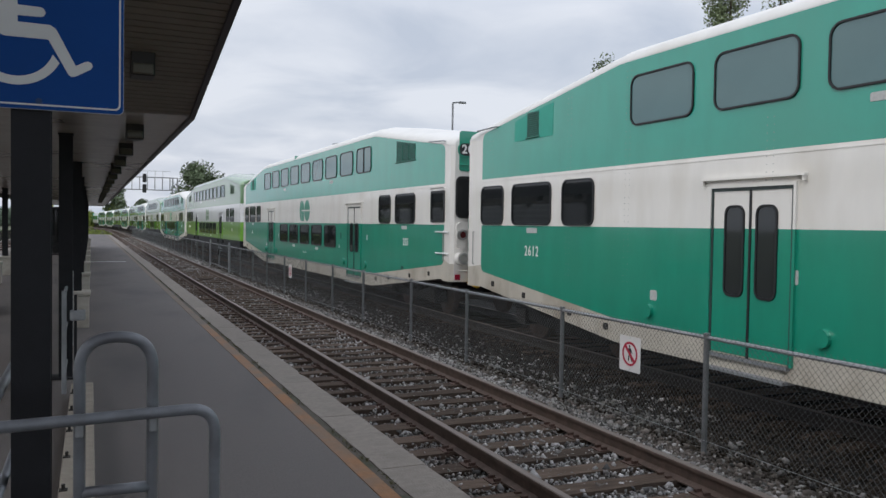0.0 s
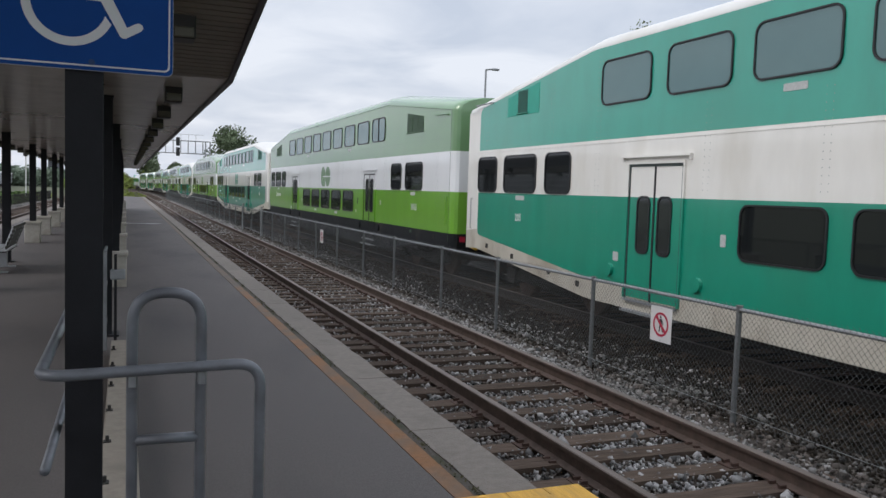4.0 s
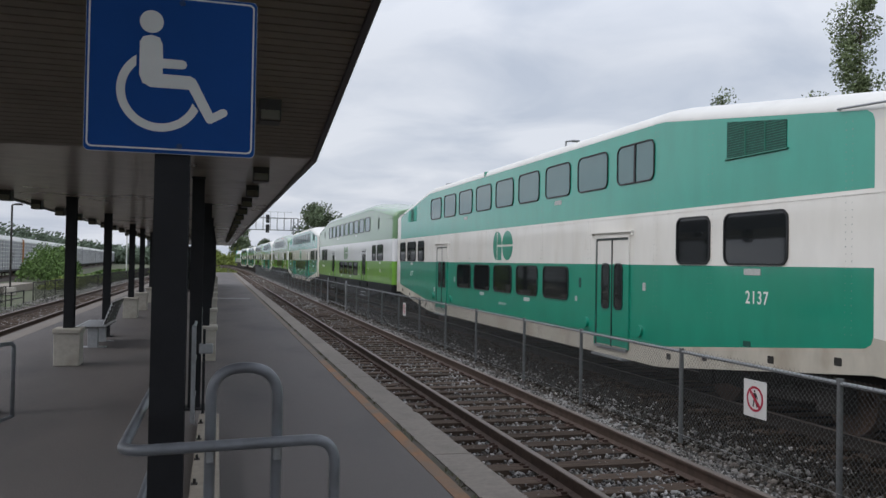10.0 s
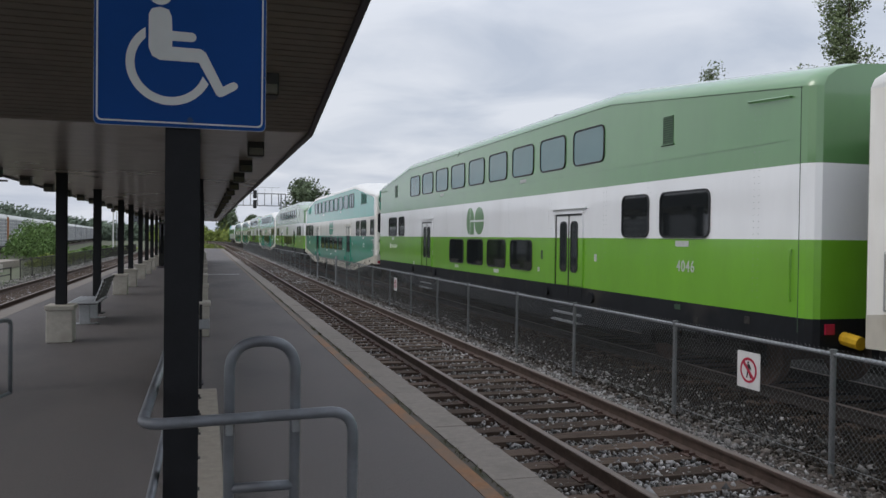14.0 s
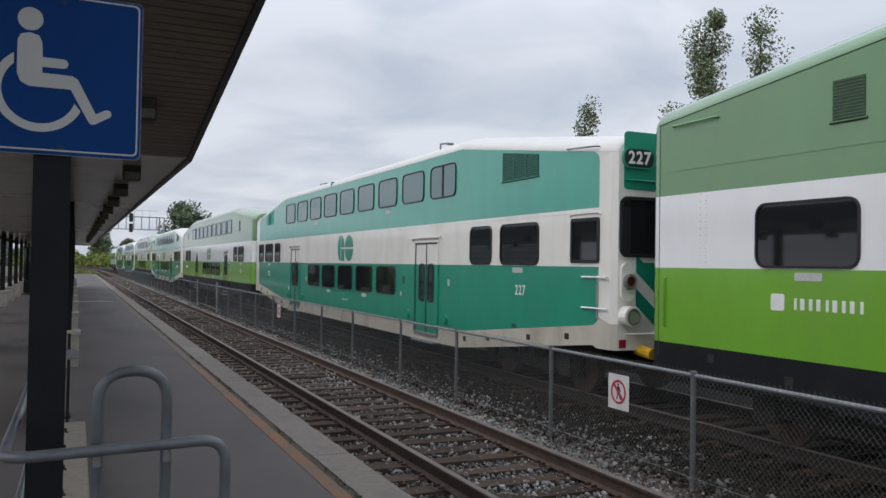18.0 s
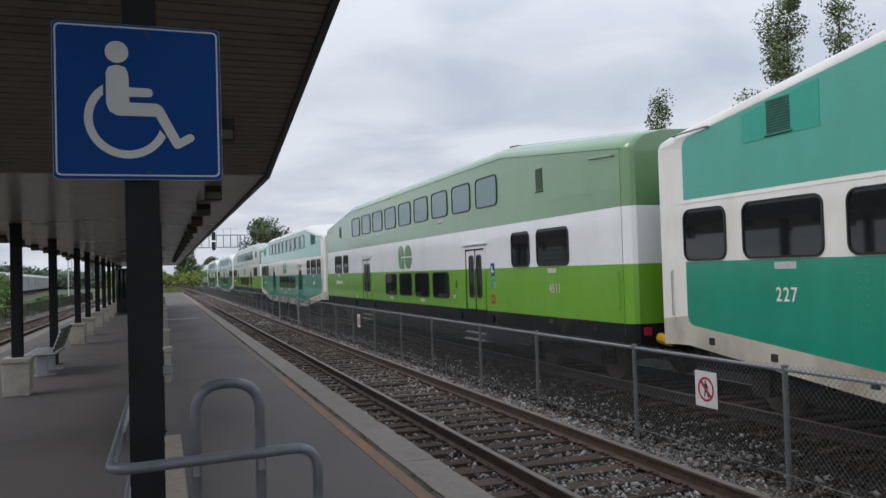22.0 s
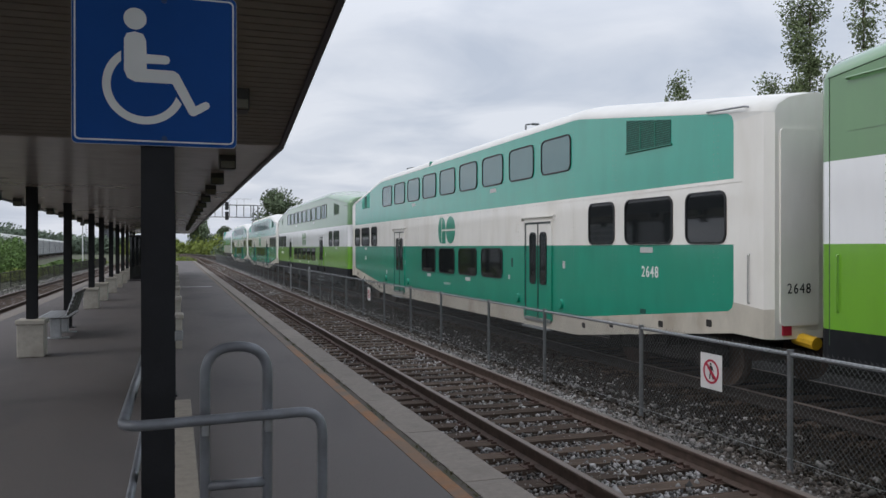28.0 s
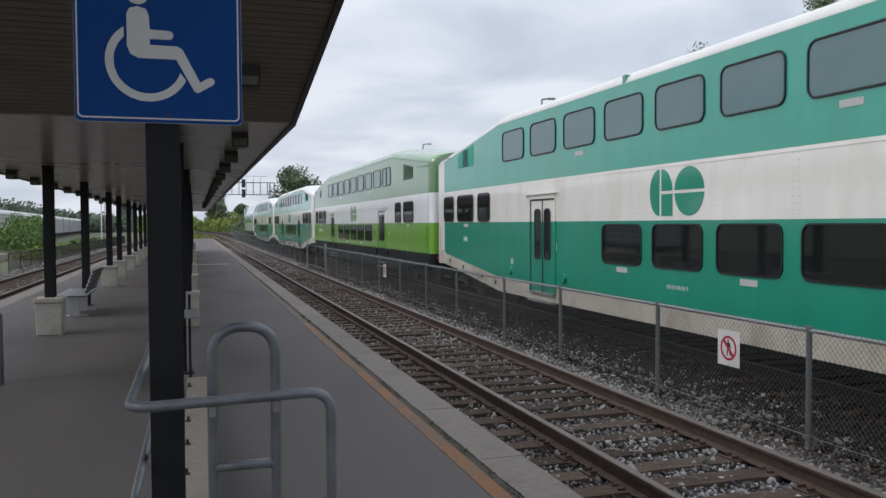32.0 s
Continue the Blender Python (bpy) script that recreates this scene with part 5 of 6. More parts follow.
place("decal", plate_mesh(0.1, 0.05, "white_decal"), ACCESS, at=pose(-HW - 0.004, -7.02, 2.06))
place("decal", plate_mesh(0.09, 0.09, "lime_green_paint"), ACCESS, at=pose(-HW - 0.004, -7.0, 1.42))
b = bmesh.new()
ring(b, rounded(0, 0, 0.76, 0.7, 0.05), rounded(0, 0, 0.66, 0.6, 0.03), "x", -0.025, 0.01)
cabdoor = to_mesh("cab_side_window", b, [rubber])
b = bmesh.new()
prism(b, rounded(0, 0, 0.66, 0.6, 0.03), "x", -0.006, 0.004)
cabpane = to_mesh("pane", b, [glass_dark])
for c in (COACHES[1], COACHES[5]):
    for sgn in (1, -1):
        o = place("cab_side_window", cabdoor, c, at=pose(-HW * sgn, -12.08, 2.535, 0, 0, 0 if sgn > 0 else 180))
        place("pane", cabpane, o)
        part("drip_rail", tubes(bend([(-0.01, -0.42, 0.38), (-0.02, -0.38, 0.42), (-0.02, 0.38, 0.42), (-0.01, 0.42, 0.38)], 0.03, 3), 0.012, 6), cream, o)

# locomotive at the tail
loco = thing("locomotive", "green and white diesel locomotive at the end of the train, moving", "locomotive")
b = bmesh.new()
prism(b, [(-1.5, 1.3), (1.5, 1.3), (1.5, 3.6), (1.2, 4.5), (-1.2, 4.5), (-1.5, 3.6)], "y", -9.8, 6.5)
for f in b.faces:
    f.material_index = 0
part("hood", b, [bright_white], loco)
part("stripe_panel", bbox(-1.515, 1.515, -9.5, 6.3, 2.4, 3.55, 0.01), teal_low, loco, "green side panel")
b = bmesh.new()
prism(b, [(6.5, 1.3), (9.8, 1.3), (9.9, 2.4), (8.8, 3.3), (8.3, 4.5), (6.5, 4.5)], "x", -1.5, 1.5)
part("cab", b, teal_high, loco)
b = bmesh.new()
for x in (-1.51, 1.45):
    box(b, x, x + 0.06, 6.9, 8.2, 3.3, 4.1)
part("cab_window", b, glass_dark, loco)
part("frame", bbox(-1.45, 1.45, -10.0, 10.0, 0.95, 1.29, 0.02), under_black, loco)
part("fuel_tank", bbox(-1.3, 1.3, -3.0, 3.0, 0.35, 0.94, 0.08), under_black, loco)
fr, wh = bogie_meshes(0)
for y in (-6.5, 6.5):
    bg = place("bogie", fr, loco, at=pose(0, y, 0))
    for d in (-1.3, 1.3):
        place("wheelset", wh, bg, at=pose(0, d, 0.42))


# how far along the line the first coach's middle stands: a steady run, then braking
RUN = ((0, 2.17), (1, -3.98), (2, -10.14), (3, -16.34), (4, -22.53), (5, -28.71), (6, -34.88), (7, -41.07), (8, -47.3), (9, -53.49), (10, -59.65), (11, -65.84), (12, -72.09),
       (13, -78.32), (14, -84.52), (15, -90.76), (16, -97.0), (17, -103.27), (18, -109.58), (19, -115.81), (20, -122.05), (21, -128.26), (22, -134.32), (23, -140.29),
       (24, -145.73), (25, -150.88), (26, -155.6), (27, -159.88), (28, -163.68), (29, -167.02), (30, -169.86), (31, -172.18), (32, -174.1))


def motions():
    for k, c in enumerate(COACHES + [loco]):
        off = SPACING * k - (2.4 if c is loco else 0)
        rows = []
        for t, s in RUN:
            x, y, turn = on_line(s + off, TRAIN_X)
            rows.append((t, pose(x, y, RAIL_Z, 0, 0, turn)))
        walk(c, rows)


weed_mat = material("dry_weed", (0.07, 0.065, 0.03), 0.9, vary=0.3, scale=30, per_object=0.4)
# ---- far things ----
def scatter(rows, mat, name, parent=None, label=""):
    """Many small two-sided leaf cards: rows of (place, size)."""
    vs, fs = [], []
    r = random.Random(len(rows))
    for p, s in rows:
        a = Vector((r.gauss(0, 1), r.gauss(0, 1), r.gauss(0, 1))).normalized()
        u = a.orthogonal().normalized()
        w = a.cross(u)
        i = len(vs)
        q = Vector(p)
        for du, dw in ((-1, 0), (0, -0.55), (1, 0), (0, 0.55)):
            vs.append(tuple(q + u * du * s + w * dw * s + a * (0.25 * s if du else 0)))
        fs.append((i, i + 1, i + 2, i + 3))
    return soup(name, vs, fs, mat, parent, label)


def tree(x, y, z0, height, width, mat, seed, label, n=1500, leafs=0.22, trunk=0.2, low=0.25, tall=False):
    """A tapered trunk with limbs and a crown of leaf clumps with gaps; tall: a slim, airy poplar."""
    r = random.Random(seed)
    t = thing("tree", label, "tree", at=pose(x, y, z0))
    b = bmesh.new()
    tube(b, [(0, 0, -0.3), (r.uniform(-0.2, 0.2), 0, height * 0.4)], trunk, 7)
    tube(b, [(r.uniform(-0.1, 0.1), 0, height * 0.38), (r.uniform(-0.2, 0.2), r.uniform(-0.2, 0.2), height * 0.9)], trunk * 0.5, 6)
    clumps = []
    count = 46 if tall else 34
    for k in range(count):
        h = height * (low + (1 - low) * ((k + r.random()) / count if tall else r.random()))
        f = (h / height - low) / (1 - low)
        if tall:
            rad = width / 2 * (1 - f) ** 0.4 * (0.55 + 0.45 * min(1, f * 6))
            s = width * r.uniform(0.09, 0.22)
        else:
            rad = width / 2 * (math.sin(math.pi * min(1, 0.18 + f * 0.78)) ** 0.6) * 0.85
            s = width * r.uniform(0.09, 0.17)
        a = r.uniform(0, 2 * math.pi)
        d = rad * r.uniform(0.05 if tall else 0.2, 1.0)
        c = Vector((d * math.cos(a), d * math.sin(a), h))
        clumps.append((c, s))
        if k % 3 == 0:
            tube(b, [(0, 0, h - d * 0.9), tuple(c * 0.5 + Vector((0, 0, (h - d * 0.5) * 0.5))), tuple(c)], trunk * 0.16, 5)
    part("trunk", b, bark, t)
    rows = []
    for k in range(n):
        c, s = clumps[r.randrange(len(clumps))]
        v = Vector((r.gauss(0, 1), r.gauss(0, 1), r.gauss(0, 1.2 if tall else 0.8)))
        v = v.normalized() * s * r.random() ** 0.4
        rows.append((c + v * 1.35, leafs * r.uniform(0.6, 1.3)))
    scatter(rows, mat, "crown", t, "leafy crown with gaps")
    return t


tree(31.1, 33.4, -0.6, 16.3, 3.9, leaf, 1, "tall narrow poplar behind the train", 15000, 0.085, 0.12, 0.2, True)
tree(31.7, 30.4, -0.6, 15.6, 3.2, leaf, 2, "tall thin poplar behind the train", 5200, 0.085, 0.1, 0.25, True)
tree(29.4, 42.5, -0.6, 12.9, 3.0, leaf, 3, "young poplar behind the train", 5000, 0.085, 0.1, 0.3, True)
tree(31.1, 36.0, -0.6, 11.7, 3.4, leaf, 9, "poplar with sparse leaves behind the train", 5000, 0.085, 0.1, 0.25, True)
tree(24.0, 205.0, -0.6, 14.9, 15.0, leaf_dark, 5, "broad leafy tree beside the line", 7000, 0.42, 0.4, 0.15)
tree(8.5, 330.0, -0.6, 14.0, 13.0, leaf_dark, 6, "broad leafy tree at the bend of the line", 3600, 0.6, 0.4, 0.12)
tree(18.5, 345.0, -0.6, 10.5, 10.0, leaf_dark, 7, "round leafy tree at the bend of the line", 2400, 0.6, 0.4, 0.12)


def hedge(name, spots, mat, seed, label, n, leafs, base=-0.6):
    """A run of bushes: spots of (x, y, radius, height)."""
    r = random.Random(seed)
    rows = []
    for k in range(n):
        x, y, rad, h = spots[r.randrange(len(spots))]
        a, d = r.uniform(0, 6.283), r.random() ** 0.5
        top = h * (1 - d ** 2 * 0.75)
        rows.append(((x + rad * d * math.cos(a), y + rad * d * math.sin(a), base + top * r.random() ** 0.5), leafs * r.uniform(0.6, 1.3)))
    ob = scatter(rows, mat, name)
    return tagged(ob, label, "bushes", kind="stuff")


r_ = random.Random(11)
hedge("bushes", [(r_.uniform(-16, 16), r_.uniform(270, 330), r_.uniform(3, 6), r_.uniform(3, 9)) for k in range(30)], leaf_yellow, 12, "thick sunlit yellow-green bushes beyond the platform end", 9000, 0.55)
hedge("bushes", [(r_.uniform(-6, 1.5), r_.uniform(124, 150), r_.uniform(1.2, 2.4), r_.uniform(0.5, 1.5)) for k in range(14)], leaf_yellow, 13, "low weeds past the platform end", 4000, 0.16)
hedge("bushes", [(r_.uniform(14, 20), r_.uniform(150, 300), r_.uniform(2, 5), r_.uniform(2, 6)) for k in range(26)], leaf_dark, 14, "dense green bushes along the line", 5000, 0.5)
hedge("bushes", [(-16.9 + r_.uniform(-0.8, 0.8), r_.uniform(83, 102), r_.uniform(1.3, 2.2), r_.uniform(2.4, 4.1)) for k in range(14)], leaf_bush, 15, "leafy green bush before the freight cars", 11000, 0.15)
hedge("bushes", [(-12.2 + r_.uniform(-0.8, 0.8), r_.uniform(84, 130), r_.uniform(1.0, 2.0), r_.uniform(0.6, 1.1)) for k in range(22)], leaf_bush, 16, "leafy green bushes along the freight track", 6500, 0.22)
hedge("grass_verge", [(-11.6 + r_.uniform(-0.6, 0.6), r_.uniform(64, 140), r_.uniform(0.6, 1.2), r_.uniform(0.4, 0.9)) for k in range(90)], leaf_yellow, 17, "tall verge grass along the fence", 9000, 0.13)
RIDGE = ((-240, 20.5), (-123, 19.5), (-108, 18.6), (-85, 15.0), (-67, 10.6), (-48, 8.4), (-20, 6.8))
woods = []
for k in range(330):
    x = r_.uniform(-200, -20)
    y = r_.uniform(450, 520)
    i = max(q for q in range(len(RIDGE) - 1) if RIDGE[q][0] <= x)
    (xa, ha), (xb, hb) = RIDGE[i], RIDGE[i + 1]
    h = ha + (hb - ha) * (x - xa) / (xb - xa)
    woods.append((x * y / 460, y, r_.uniform(5, 9), (h + 1.6) * y / 460 * r_.uniform(0.84, 1.08)))
hedge("far_woods", woods, leaf_far, 18, "green woods rising to a ridge on the skyline, haze in the leaf colour", 42000, 1.2, -1.75)


def freight_x(y):
    return -22.2 - 0.07 * y


def autorack(y, label, n=27.0):
    t = thing("freight_car", label, "freight car", "freight cars", at=pose(freight_x(y), y, -1.33, 0, 0, 4.0))
    b = bmesh.new()
    prism(b, [(-1.5, 1.1), (1.5, 1.1), (1.5, 5.53), (1.2, 6.08), (-1.2, 6.08), (-1.5, 5.53)], "y", 0.3, n - 0.3)
    part("body", b, car_grey, t)
    b = bmesh.new()
    prism(b, [(1.52, 5.55), (1.22, 6.13), (-1.22, 6.13), (-1.52, 5.55), (-1.5, 5.35), (1.5, 5.35)], "y", 0.25, n - 0.25)
    part("roof", b, car_roof, t)
    for k in range(13):
        y0 = 0.5 + k * (n - 1.0) / 12.5
        part("side_post", bbox(1.5, 1.56, y0, y0 + 0.12, 1.1, 5.35), car_grey, t)
    for z in (1.55, 2.1, 2.65, 3.2, 3.75, 4.3, 4.85):
        part("side_rib", bbox(1.5, 1.53, 0.3, n - 0.3, z, z + 0.08), car_roof, t)
    part("end_door", bbox(-1.45, 1.56, 0.1 if int(y) == 146 else 0.18, 0.299, 1.1, 5.8), car_rust if int(y) == 146 else car_grey, t, "end panel")
    part("sill", bbox(-1.4, 1.5, 0.3, n - 0.3, 0.8, 1.09), under_black, t)
    fr, wh = bogie_meshes(0)
    for yy in (3.0, n - 3.0):
        bg = place("bogie", fr, t, at=pose(0, yy, 0))
        for d in (-1.3, 1.3):
            place("wheelset", wh, bg, at=pose(0, d, 0.42))
    return t


for y in [62.5 + 28.0 * q for q in range(14)]:
    autorack(y, "grey ribbed covered freight car standing on the far track")
for sgn in (-1, 1):
    b = bmesh.new()
    rows = [[b.verts.new((freight_x(y) + sgn * 0.7525 + p[0], y, p[1] - 1.33)) for p in PROFILE] for y in (10, 470)]
    for k in range(len(PROFILE)):
        b.faces.new((rows[0][k], rows[0][(k + 1) % len(PROFILE)], rows[1][(k + 1) % len(PROFILE)], rows[1][k]))
    tagged(part("rail", b, rail_rust), "rusty rail under the freight cars", "rail", "rails", "structure")
strip("freight_bed", [(y, [(freight_x(y) - 2.6, -1.74), (freight_x(y) - 1.9, -1.5), (freight_x(y) + 1.9, -1.5), (freight_x(y) + 2.6, -1.74)]) for y in (10, 470)], ballast_bed, "ballast bed of the freight track")

# unseen bank, added so that the gap below the coaches stays dark
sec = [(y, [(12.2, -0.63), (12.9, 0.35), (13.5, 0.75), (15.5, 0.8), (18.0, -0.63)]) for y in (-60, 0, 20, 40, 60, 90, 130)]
strip("earth_bank", sec, cinder, "added low dark bank that closes the bright view under the train", category="bank")

old = thing("old_platform", "low worn concrete platform end beside the yard", "platform", kind="structure")
part("platform_slab", bbox(-14.5, -13.1, 40.0, 66.0, -0.62, -0.1, 0.03), kerb_beige, old)
for y in (40.7, 43.4, 46.0):
    part("guard_post", bbox(-9.62, -9.56, y - 0.03, y + 0.03, -0.62, 0.12, 0.005), under_black, old, "rusty guard post")
for z in (-0.28, 0.06):
    part("guard_bar", bbox(-9.615, -9.565, 40.7, 46.0, z, z + 0.05, 0.004), under_black, old)
LEFT_RUNS = ((19.5, 40.5), (46.2, 121.2))
lf = thing("fence", "old chain-link fence along the verge", "fence")
for y0, y1 in LEFT_RUNS:
    for k in range(int((y1 - y0) / 3) + 1):
        y = y0 + 3.0 * k
        part("post", tubes([(left_x(y, -9.1), y, -0.63), (left_x(y, -9.1), y, 0.5)], 0.03, 6), under_black, lf)
    part("top_rail", tubes([(left_x(y0, -9.1), y0, 0.48), (left_x(y1, -9.1), y1, 0.48)], 0.022, 6), under_black, lf)
verts, faces = [], []
for y0, y1 in LEFT_RUNS:
    y = y0
    while y < y1:
        for sgn in (-1, 1):
            if y0 <= y + sgn * 0.7 <= y1:
                wire(Vector((left_x(y, -9.1), y, -0.6)), Vector((left_x(y, -9.1), y + sgn * 0.7, 0.48)), 0.006)
        y += 0.14
soup("wire_mesh", list(verts), list(faces), under_black, lf, "rusty wire mesh")["kind"] = "stuff"


def lamp_post(x, y, h, arm, label):
    t = thing("street_lamp", label, "lamp post", "lamp posts", at=pose(x, y, -0.6))
    part("pole", tubes([(0, 0, 0), (0, 0, h)], 0.06, 8), galv if x > 0 else fixture_mat, t)
    part("arm", tubes([(0, 0, h), (arm, 0, h + 0.08)], 0.05, 6), galv if x > 0 else fixture_mat, t)
    part("lamp_head", bbox(arm - 0.1, arm + 0.35, -0.12, 0.12, h, h + 0.12, 0.03), galv if x > 0 else fixture_mat, t)
    part("base", bbox(-0.3, 0.3, -0.3, 0.3, 0, 0.5, 0.03), concrete, t)
    return t


lamp_post(-12.4, 55.6, 5.65, 0.25, "dark lamp post with a short arm beside the yard")
lamp_post(20.0, 44.2, 9.9, 0.5, "tall grey lamp post behind the train")
lamp_post(22.2, 78.0, 10.5, 0.5, "tall grey lamp post behind the train")

# signal gantry over the line
gt = thing("signal_gantry", "grey steel truss signal bridge over the tracks", "signal gantry")
GY = 150.0
for z in (9.6, 7.4):
    for dy in (-0.5, 0.5):
        part("chord", tubes([(1.6, GY + dy, z), (14.2, GY + dy, z)], 0.07, 6), galv, gt)
for k in range(11):
    x = 1.6 + 1.26 * k
    b = bmesh.new()
    for dy in (-0.5, 0.5):
        tube(b, [(x, GY + dy, 7.4), (x, GY + dy, 9.6)], 0.05, 5)
    part("truss_post", b, galv, gt)
for k in range(9):
    x = 1.6 + 1.26 * k
    part("hand_rail_post", tubes([(x, GY - 0.55, 9.6), (x, GY - 0.55, 10.7)], 0.03, 5), galv, gt)
part("hand_rail", tubes([(1.6, GY - 0.55, 10.7), (13.0, GY - 0.55, 10.7)], 0.03, 5), galv, gt)
for x, dy in ((13.4, -0.5), (13.4, 0.5), (14.2, -0.5), (14.2, 0.5)):
    part("tower_leg", tubes([(x, GY + dy, -0.6), (x, GY + dy, 9.6)], 0.08, 6), galv, gt)
for k in range(8):
    part("tower_brace", tubes([(13.4, GY - 0.5, 0.2 + k * 1.1), (14.2, GY - 0.5, 1.3 + k * 1.1)], 0.04, 5), galv, gt)
for x, z in ((8.65, 9.4), (8.65, 7.6), (4.3, 7.7)):
    h = part("signal_head", bbox(x - 0.32, x + 0.32, GY - 1.0, GY - 0.6, z - 0.75, z + 0.75, 0.1), rubber, gt, "black signal head")
    if x < 5:
        b = bmesh.new()
        tube(b, [(x, GY - 1.02, z), (x, GY - 1.12, z)], 0.3, 12)
        part("lamp", b, red_lamp, h, "lit red lamp")

mast = thing("signal_mast", "white signal mast with a ladder beside the other track", "signal")
part("mast", tubes([(-10.6, 104, -0.6), (-10.6, 104, 8.0)], 0.07, 8), car_roof, mast)
part("signal_head", bbox(-10.85, -10.35, 103.7, 103.85, 4.5, 5.7, 0.1), fixture_mat, mast)
b = bmesh.new()
for dx in (0.35, 0.7):
    tube(b, [(-10.6 + dx, 104.1, -0.6), (-10.6 + dx, 104.1, 6.5)], 0.03, 5)
for k in range(18):
    tube(b, [(-10.25, 104.1, 0.2 + 0.35 * k), (-9.9, 104.1, 0.2 + 0.35 * k)], 0.02, 5)
part("ladder", b, galv, mast)
bd = thing("building", "plain grey block building far behind the trees", "building", at=pose(-41, 560, -1.75))
part("wall", bbox(-3.3, 3.3, -8, 8, 0, 17.6, 0.05), building_mat, bd)
part("roof", bbox(-3.5, 3.5, -8.3, 8.3, 17.6, 18.1, 0.05), fascia_mat, bd)
for fz in range(4):
    for fx in range(2):
        part("window", bbox(-2.4 + 2.9 * fx, -0.7 + 2.9 * fx, -8.06, -7.99, 2.4 + 3.8 * fz, 4.4 + 3.8 * fz), glass_dark, bd)

# ---- pieces of the ground ----
k = 0
y = -10.25
while y < PLAT_END - 1.8:
    place("slab", edge_meshes[k % 4], edge, at=pose(0, y, 0))
    y += 1.8
    k += 1
for tx, y0, y1, lab in ((TRACK_X, -6.0, 112.0, "weathered timber ties"), (TRAIN_X, 2.0, 60.0, "weathered timber ties")):
    track = thing("track_bed", "row of dark weathered timber ties in the ballast", "railway ties", kind="structure", at=pose(tx, 0, 0))
    y = y0
    k = 0
    while y < y1:
        place("tie", tie_meshes[k % 6], track, at=pose(rnd.uniform(-0.04, 0.04), y, -0.455 - (0.03 if tx == TRAIN_X else 0) + rnd.uniform(-0.012, 0.006), 0, 0, rnd.uniform(-1.2, 1.2)))
        y += 0.52 + rnd.uniform(-0.03, 0.03)
        k += 1
    if tx == TRACK_X:
        near_track = track
# distant ties, joined
bm = bmesh.new()
for tx, y0, y1 in ((TRACK_X, 112.2, 300), (TRAIN_X, 60.2, 300), (TRAIN_X, -60, 1.6)):
    y = y0
    while y < y1:
        px, py, _ = on_line(y, tx)
        box(bm, px - 1.28, px + 1.28, py - 0.11, py + 0.11, -0.5, -0.378)
        y += 0.53
y = -20
while y < 140:
    px = left_x(y, -6.38)
    box(bm, px - 1.28, px + 1.28, y - 0.11, y + 0.11, -0.5, -0.36)
    y += 0.53
tagged(part("railway_ties", bm, tie_wood), "distant weathered timber ties", "railway ties", kind="stuff")


# ballast stones: small angular lumps, nearest first
def stones(name, spots, seed, label, mat):
    rng = np.random.default_rng(seed)
    n = len(spots)
    base = np.array([(-1, -1, -0.7), (1, -0.8, -0.6), (0.9, 1, -0.7), (-0.8, 0.9, -0.6), (-0.7, -0.6, 0.7), (0.8, -0.5, 0.5), (0.6, 0.7, 0.8), (-0.6, 0.6, 0.55)])
    tri = np.array([(0, 3, 2), (0, 2, 1), (4, 5, 6), (4, 6, 7), (0, 1, 5), (0, 5, 4), (1, 2, 6), (1, 6, 5), (2, 3, 7), (2, 7, 6), (3, 0, 4), (3, 4, 7)])
    pts = base[None] + rng.normal(0, 0.22, (n, 8, 3))
    pts *= rng.uniform(0.6, 1.25, (n, 1, 3))
    q = rng.normal(0, 1, (n, 4))
    q /= np.linalg.norm(q, axis=1)[:, None]
    w, x, y, z = q.T
    rot = np.stack([1 - 2 * (y * y + z * z), 2 * (x * y - z * w), 2 * (x * z + y * w), 2 * (x * y + z * w), 1 - 2 * (x * x + z * z), 2 * (y * z - x * w), 2 * (x * z - y * w), 2 * (y * z + x * w), 1 - 2 * (x * x + y * y)], 1).reshape(n, 3, 3)
    pts = np.einsum("nij,nkj->nki", rot, pts) * spots[:, 3][:, None, None] + spots[:, None, :3]
    f = (tri[None] + 8 * np.arange(n)[:, None, None]).reshape(-1, 3)
    me = bpy.data.meshes.new(name)
    me.vertices.add(n * 8)
    me.vertices.foreach_set("co", pts.reshape(-1).astype(np.float32))
    me.loops.add(f.size)
    me.loops.foreach_set("vertex_index", f.reshape(-1).astype(np.int32))
    me.polygons.add(len(f))
    me.polygons.foreach_set("loop_start", np.arange(0, f.size, 3, dtype=np.int32))
    me.polygons.foreach_set("loop_total", np.full(len(f), 3, dtype=np.int32))
    me.update(calc_edges=True)
    me.materials.append(mat)
    return tagged(new(name, me), label, "gravel", kind="stuff")


rng = np.random.default_rng(8)


def field(n, x0, x1, y0, y1, z, size, near=1.6):
    u = rng.random(n) ** near
    xx, yy = rng.uniform(x0, x1, n), y0 + (y1 - y0) * u
    return np.stack([xx, yy, z + rng.normal(0, 0.012, n), size * rng.lognormal(0, 0.3, n)], 1)


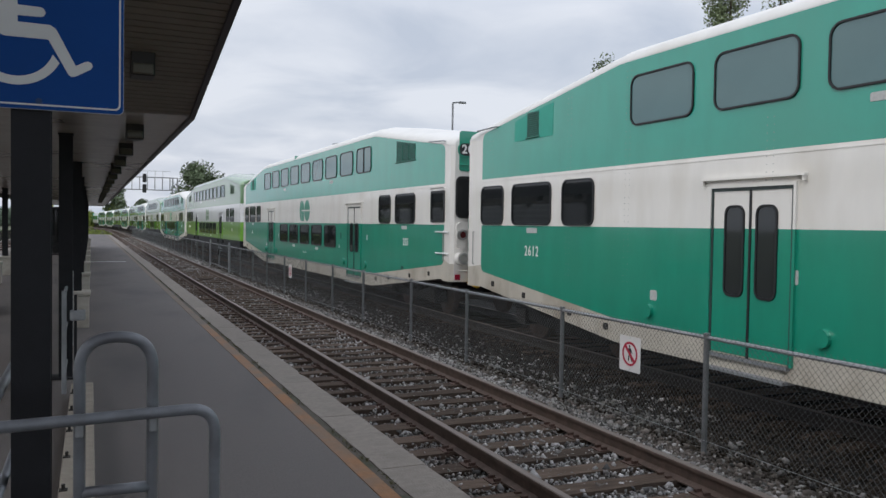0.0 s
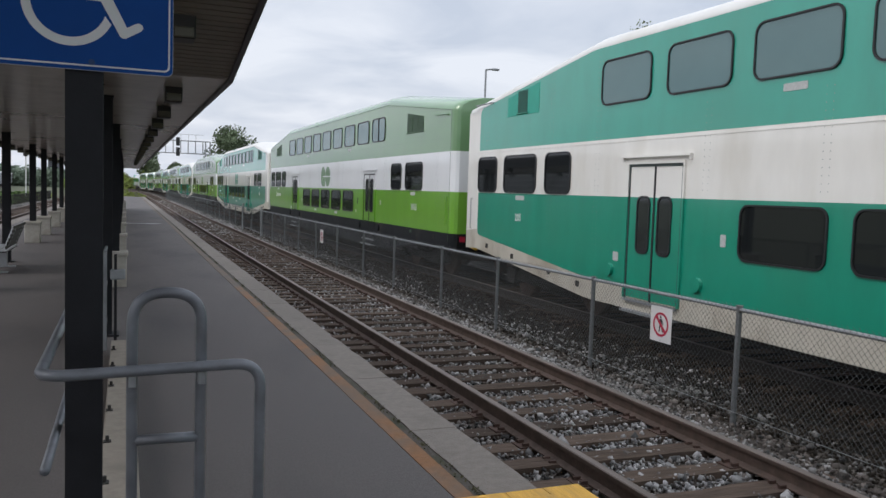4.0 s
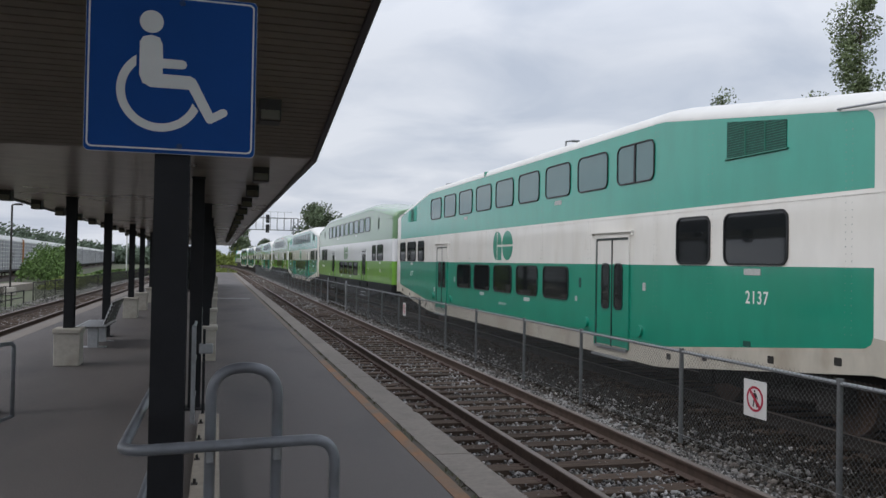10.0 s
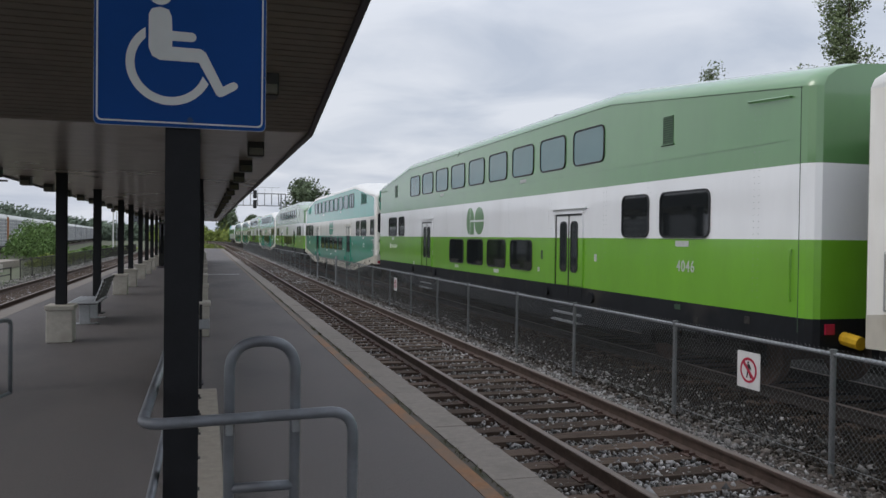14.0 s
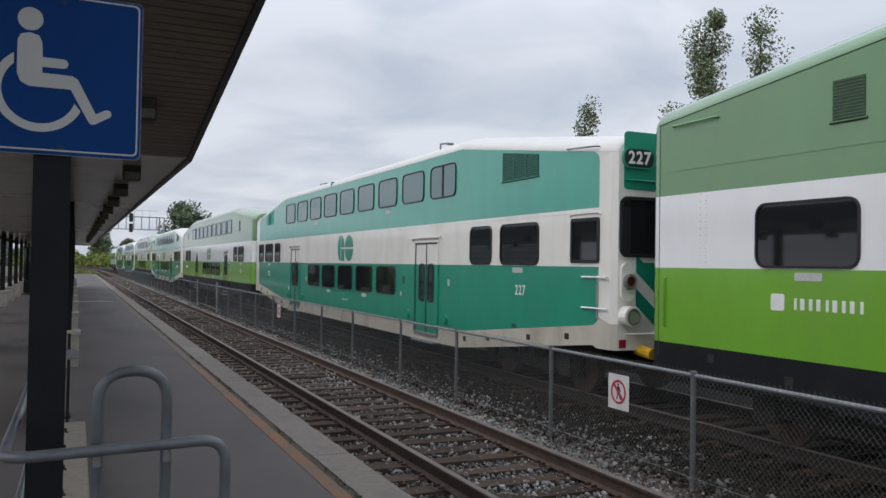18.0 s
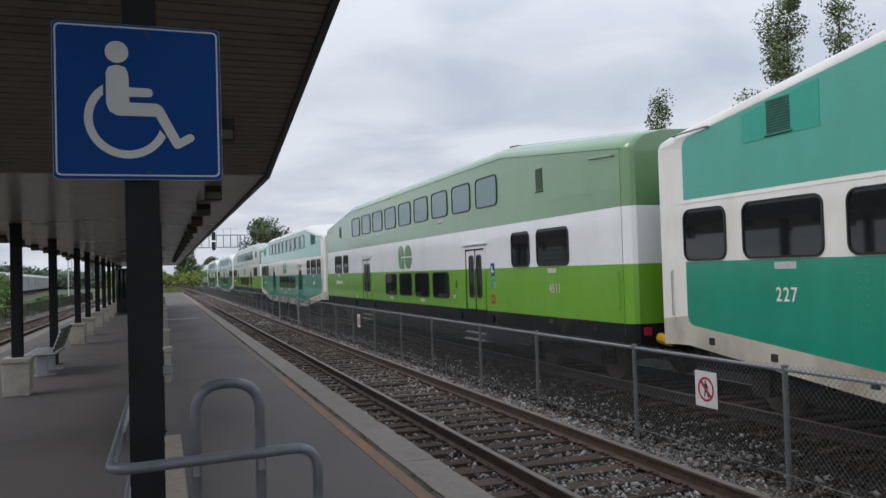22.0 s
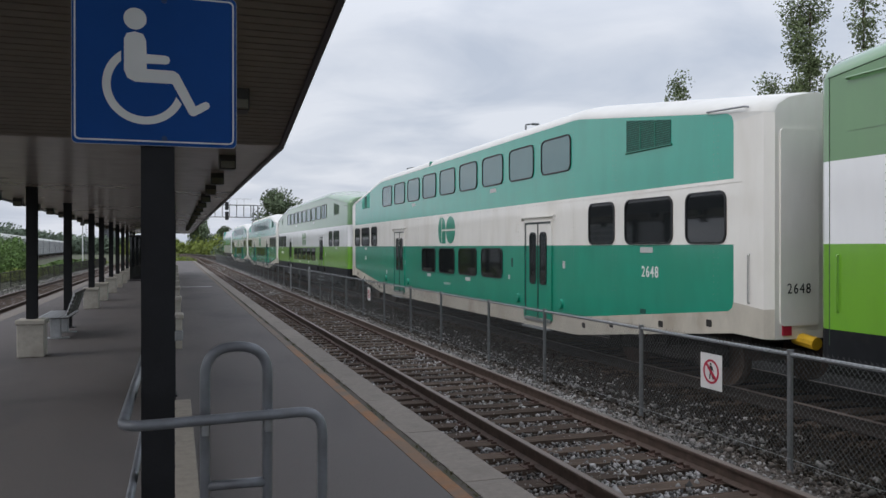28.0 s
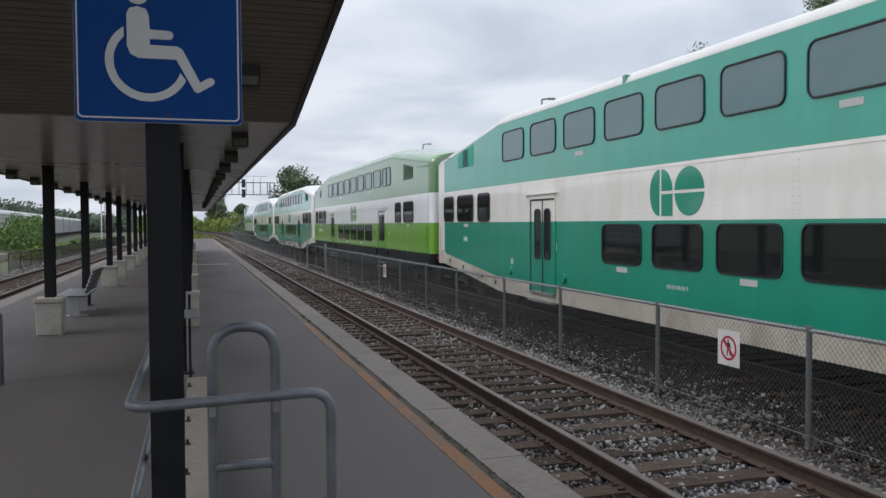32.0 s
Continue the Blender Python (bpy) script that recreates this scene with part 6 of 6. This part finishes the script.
stones("ballast_stones", np.concatenate([
    field(7000, 2.57, 5.8, -9.0, 2.5, -0.404, 0.0155, 1.0),
    field(15000, 3.58, 4.96, 2.5, 45, -0.402, 0.016),
    field(5500, 2.57, 3.46, 2.5, 40, -0.402, 0.016),
    field(15000, 5.1, 5.62, 7.5, 50, -0.362, 0.0165),
    field(2600, 5.1, 5.45, 2.5, 8.0, -0.362, 0.0165, 1.0),
    field(700, 5.4, 6.4, 2.5, 9.0, -0.36, 0.0165, 1.0),
    field(3200, 5.6, 6.5, 7.5, 45, -0.356, 0.015),
    field(900, 6.3, 7.2, 7.5, 40, -0.385, 0.014),
    field(9000, 2.57, 5.7, 2.5, 60, -0.43, 0.012),
    field(6000, 3.58, 4.96, 38, 115, -0.4, 0.026, 1.2),
    field(2500, 2.57, 3.46, 36, 115, -0.4, 0.026, 1.2),
    field(5000, 5.1, 5.9, 44, 115, -0.355, 0.026, 1.2),
]), 3, "loose pale angular ballast stones", stone_mat)
stones("ballast_stones", np.concatenate([
    field(9000, 2.57, 6.3, -9.0, 2.5, -0.42, 0.0155, 1.0),
    field(15000, 3.58, 4.96, 2.5, 45, -0.42, 0.0155),
    field(9000, 2.57, 3.46, 2.5, 40, -0.42, 0.0155),
    field(14000, 5.1, 5.9, 2.5, 50, -0.366, 0.0165),
    field(14000, 2.57, 5.9, 2.5, 60, -0.43, 0.012),
]), 4, "loose dirt-brown ballast stones", stone_dark)
stones("ballast_stones", np.concatenate([
    field(12000, -9.0, -4.75, 16, 95, -0.405, 0.02, 1.3),
    field(6000, -7.0, -5.75, 16, 95, -0.392, 0.018, 1.3),
]), 6, "grey stones round the track across the platform", stone_mat)
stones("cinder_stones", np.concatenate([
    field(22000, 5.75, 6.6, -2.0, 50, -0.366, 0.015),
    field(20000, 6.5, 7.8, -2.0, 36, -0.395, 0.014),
]), 5, "dark brown stones between fence and train, train's shade in the colour", stone_shaded)

# rusty plates with spikes under the near track's rails
b = bmesh.new()
box(b, -0.17, 0.17, -0.09, 0.09, -0.008, 0.012)
for x in (-0.115, -0.085, 0.085, 0.115):
    for y in (-0.055, 0.055):
        box(b, x - 0.016, x + 0.016, y - 0.014, y + 0.014, 0.01, 0.04)
plate_me = to_mesh("tie_plate", b, [rust_plate])
for ob in [o for o in near_track.children if o.location.y < 28]:
    for sgn in (-1, 1):
        place("tie_plate", plate_me, near_track, at=pose(sgn * 0.7525, ob.location.y, -0.378))

# weeds rooted in the joint behind the edge slabs
rw = random.Random(44)
rows = []
for k in range(70):
    y = 3.5 + 34 * rw.random() ** 1.4
    for j in range(rw.randint(6, 26)):
        rows.append(((2.12 + rw.gauss(0, 0.012), y + rw.gauss(0, 0.07), 0.0 + abs(rw.gauss(0.012, 0.012))), rw.uniform(0.006, 0.016)))
tagged(scatter(rows, weed_mat, "joint_weeds"), "small dry weeds in the platform joint", "weeds", kind="stuff")

motions()
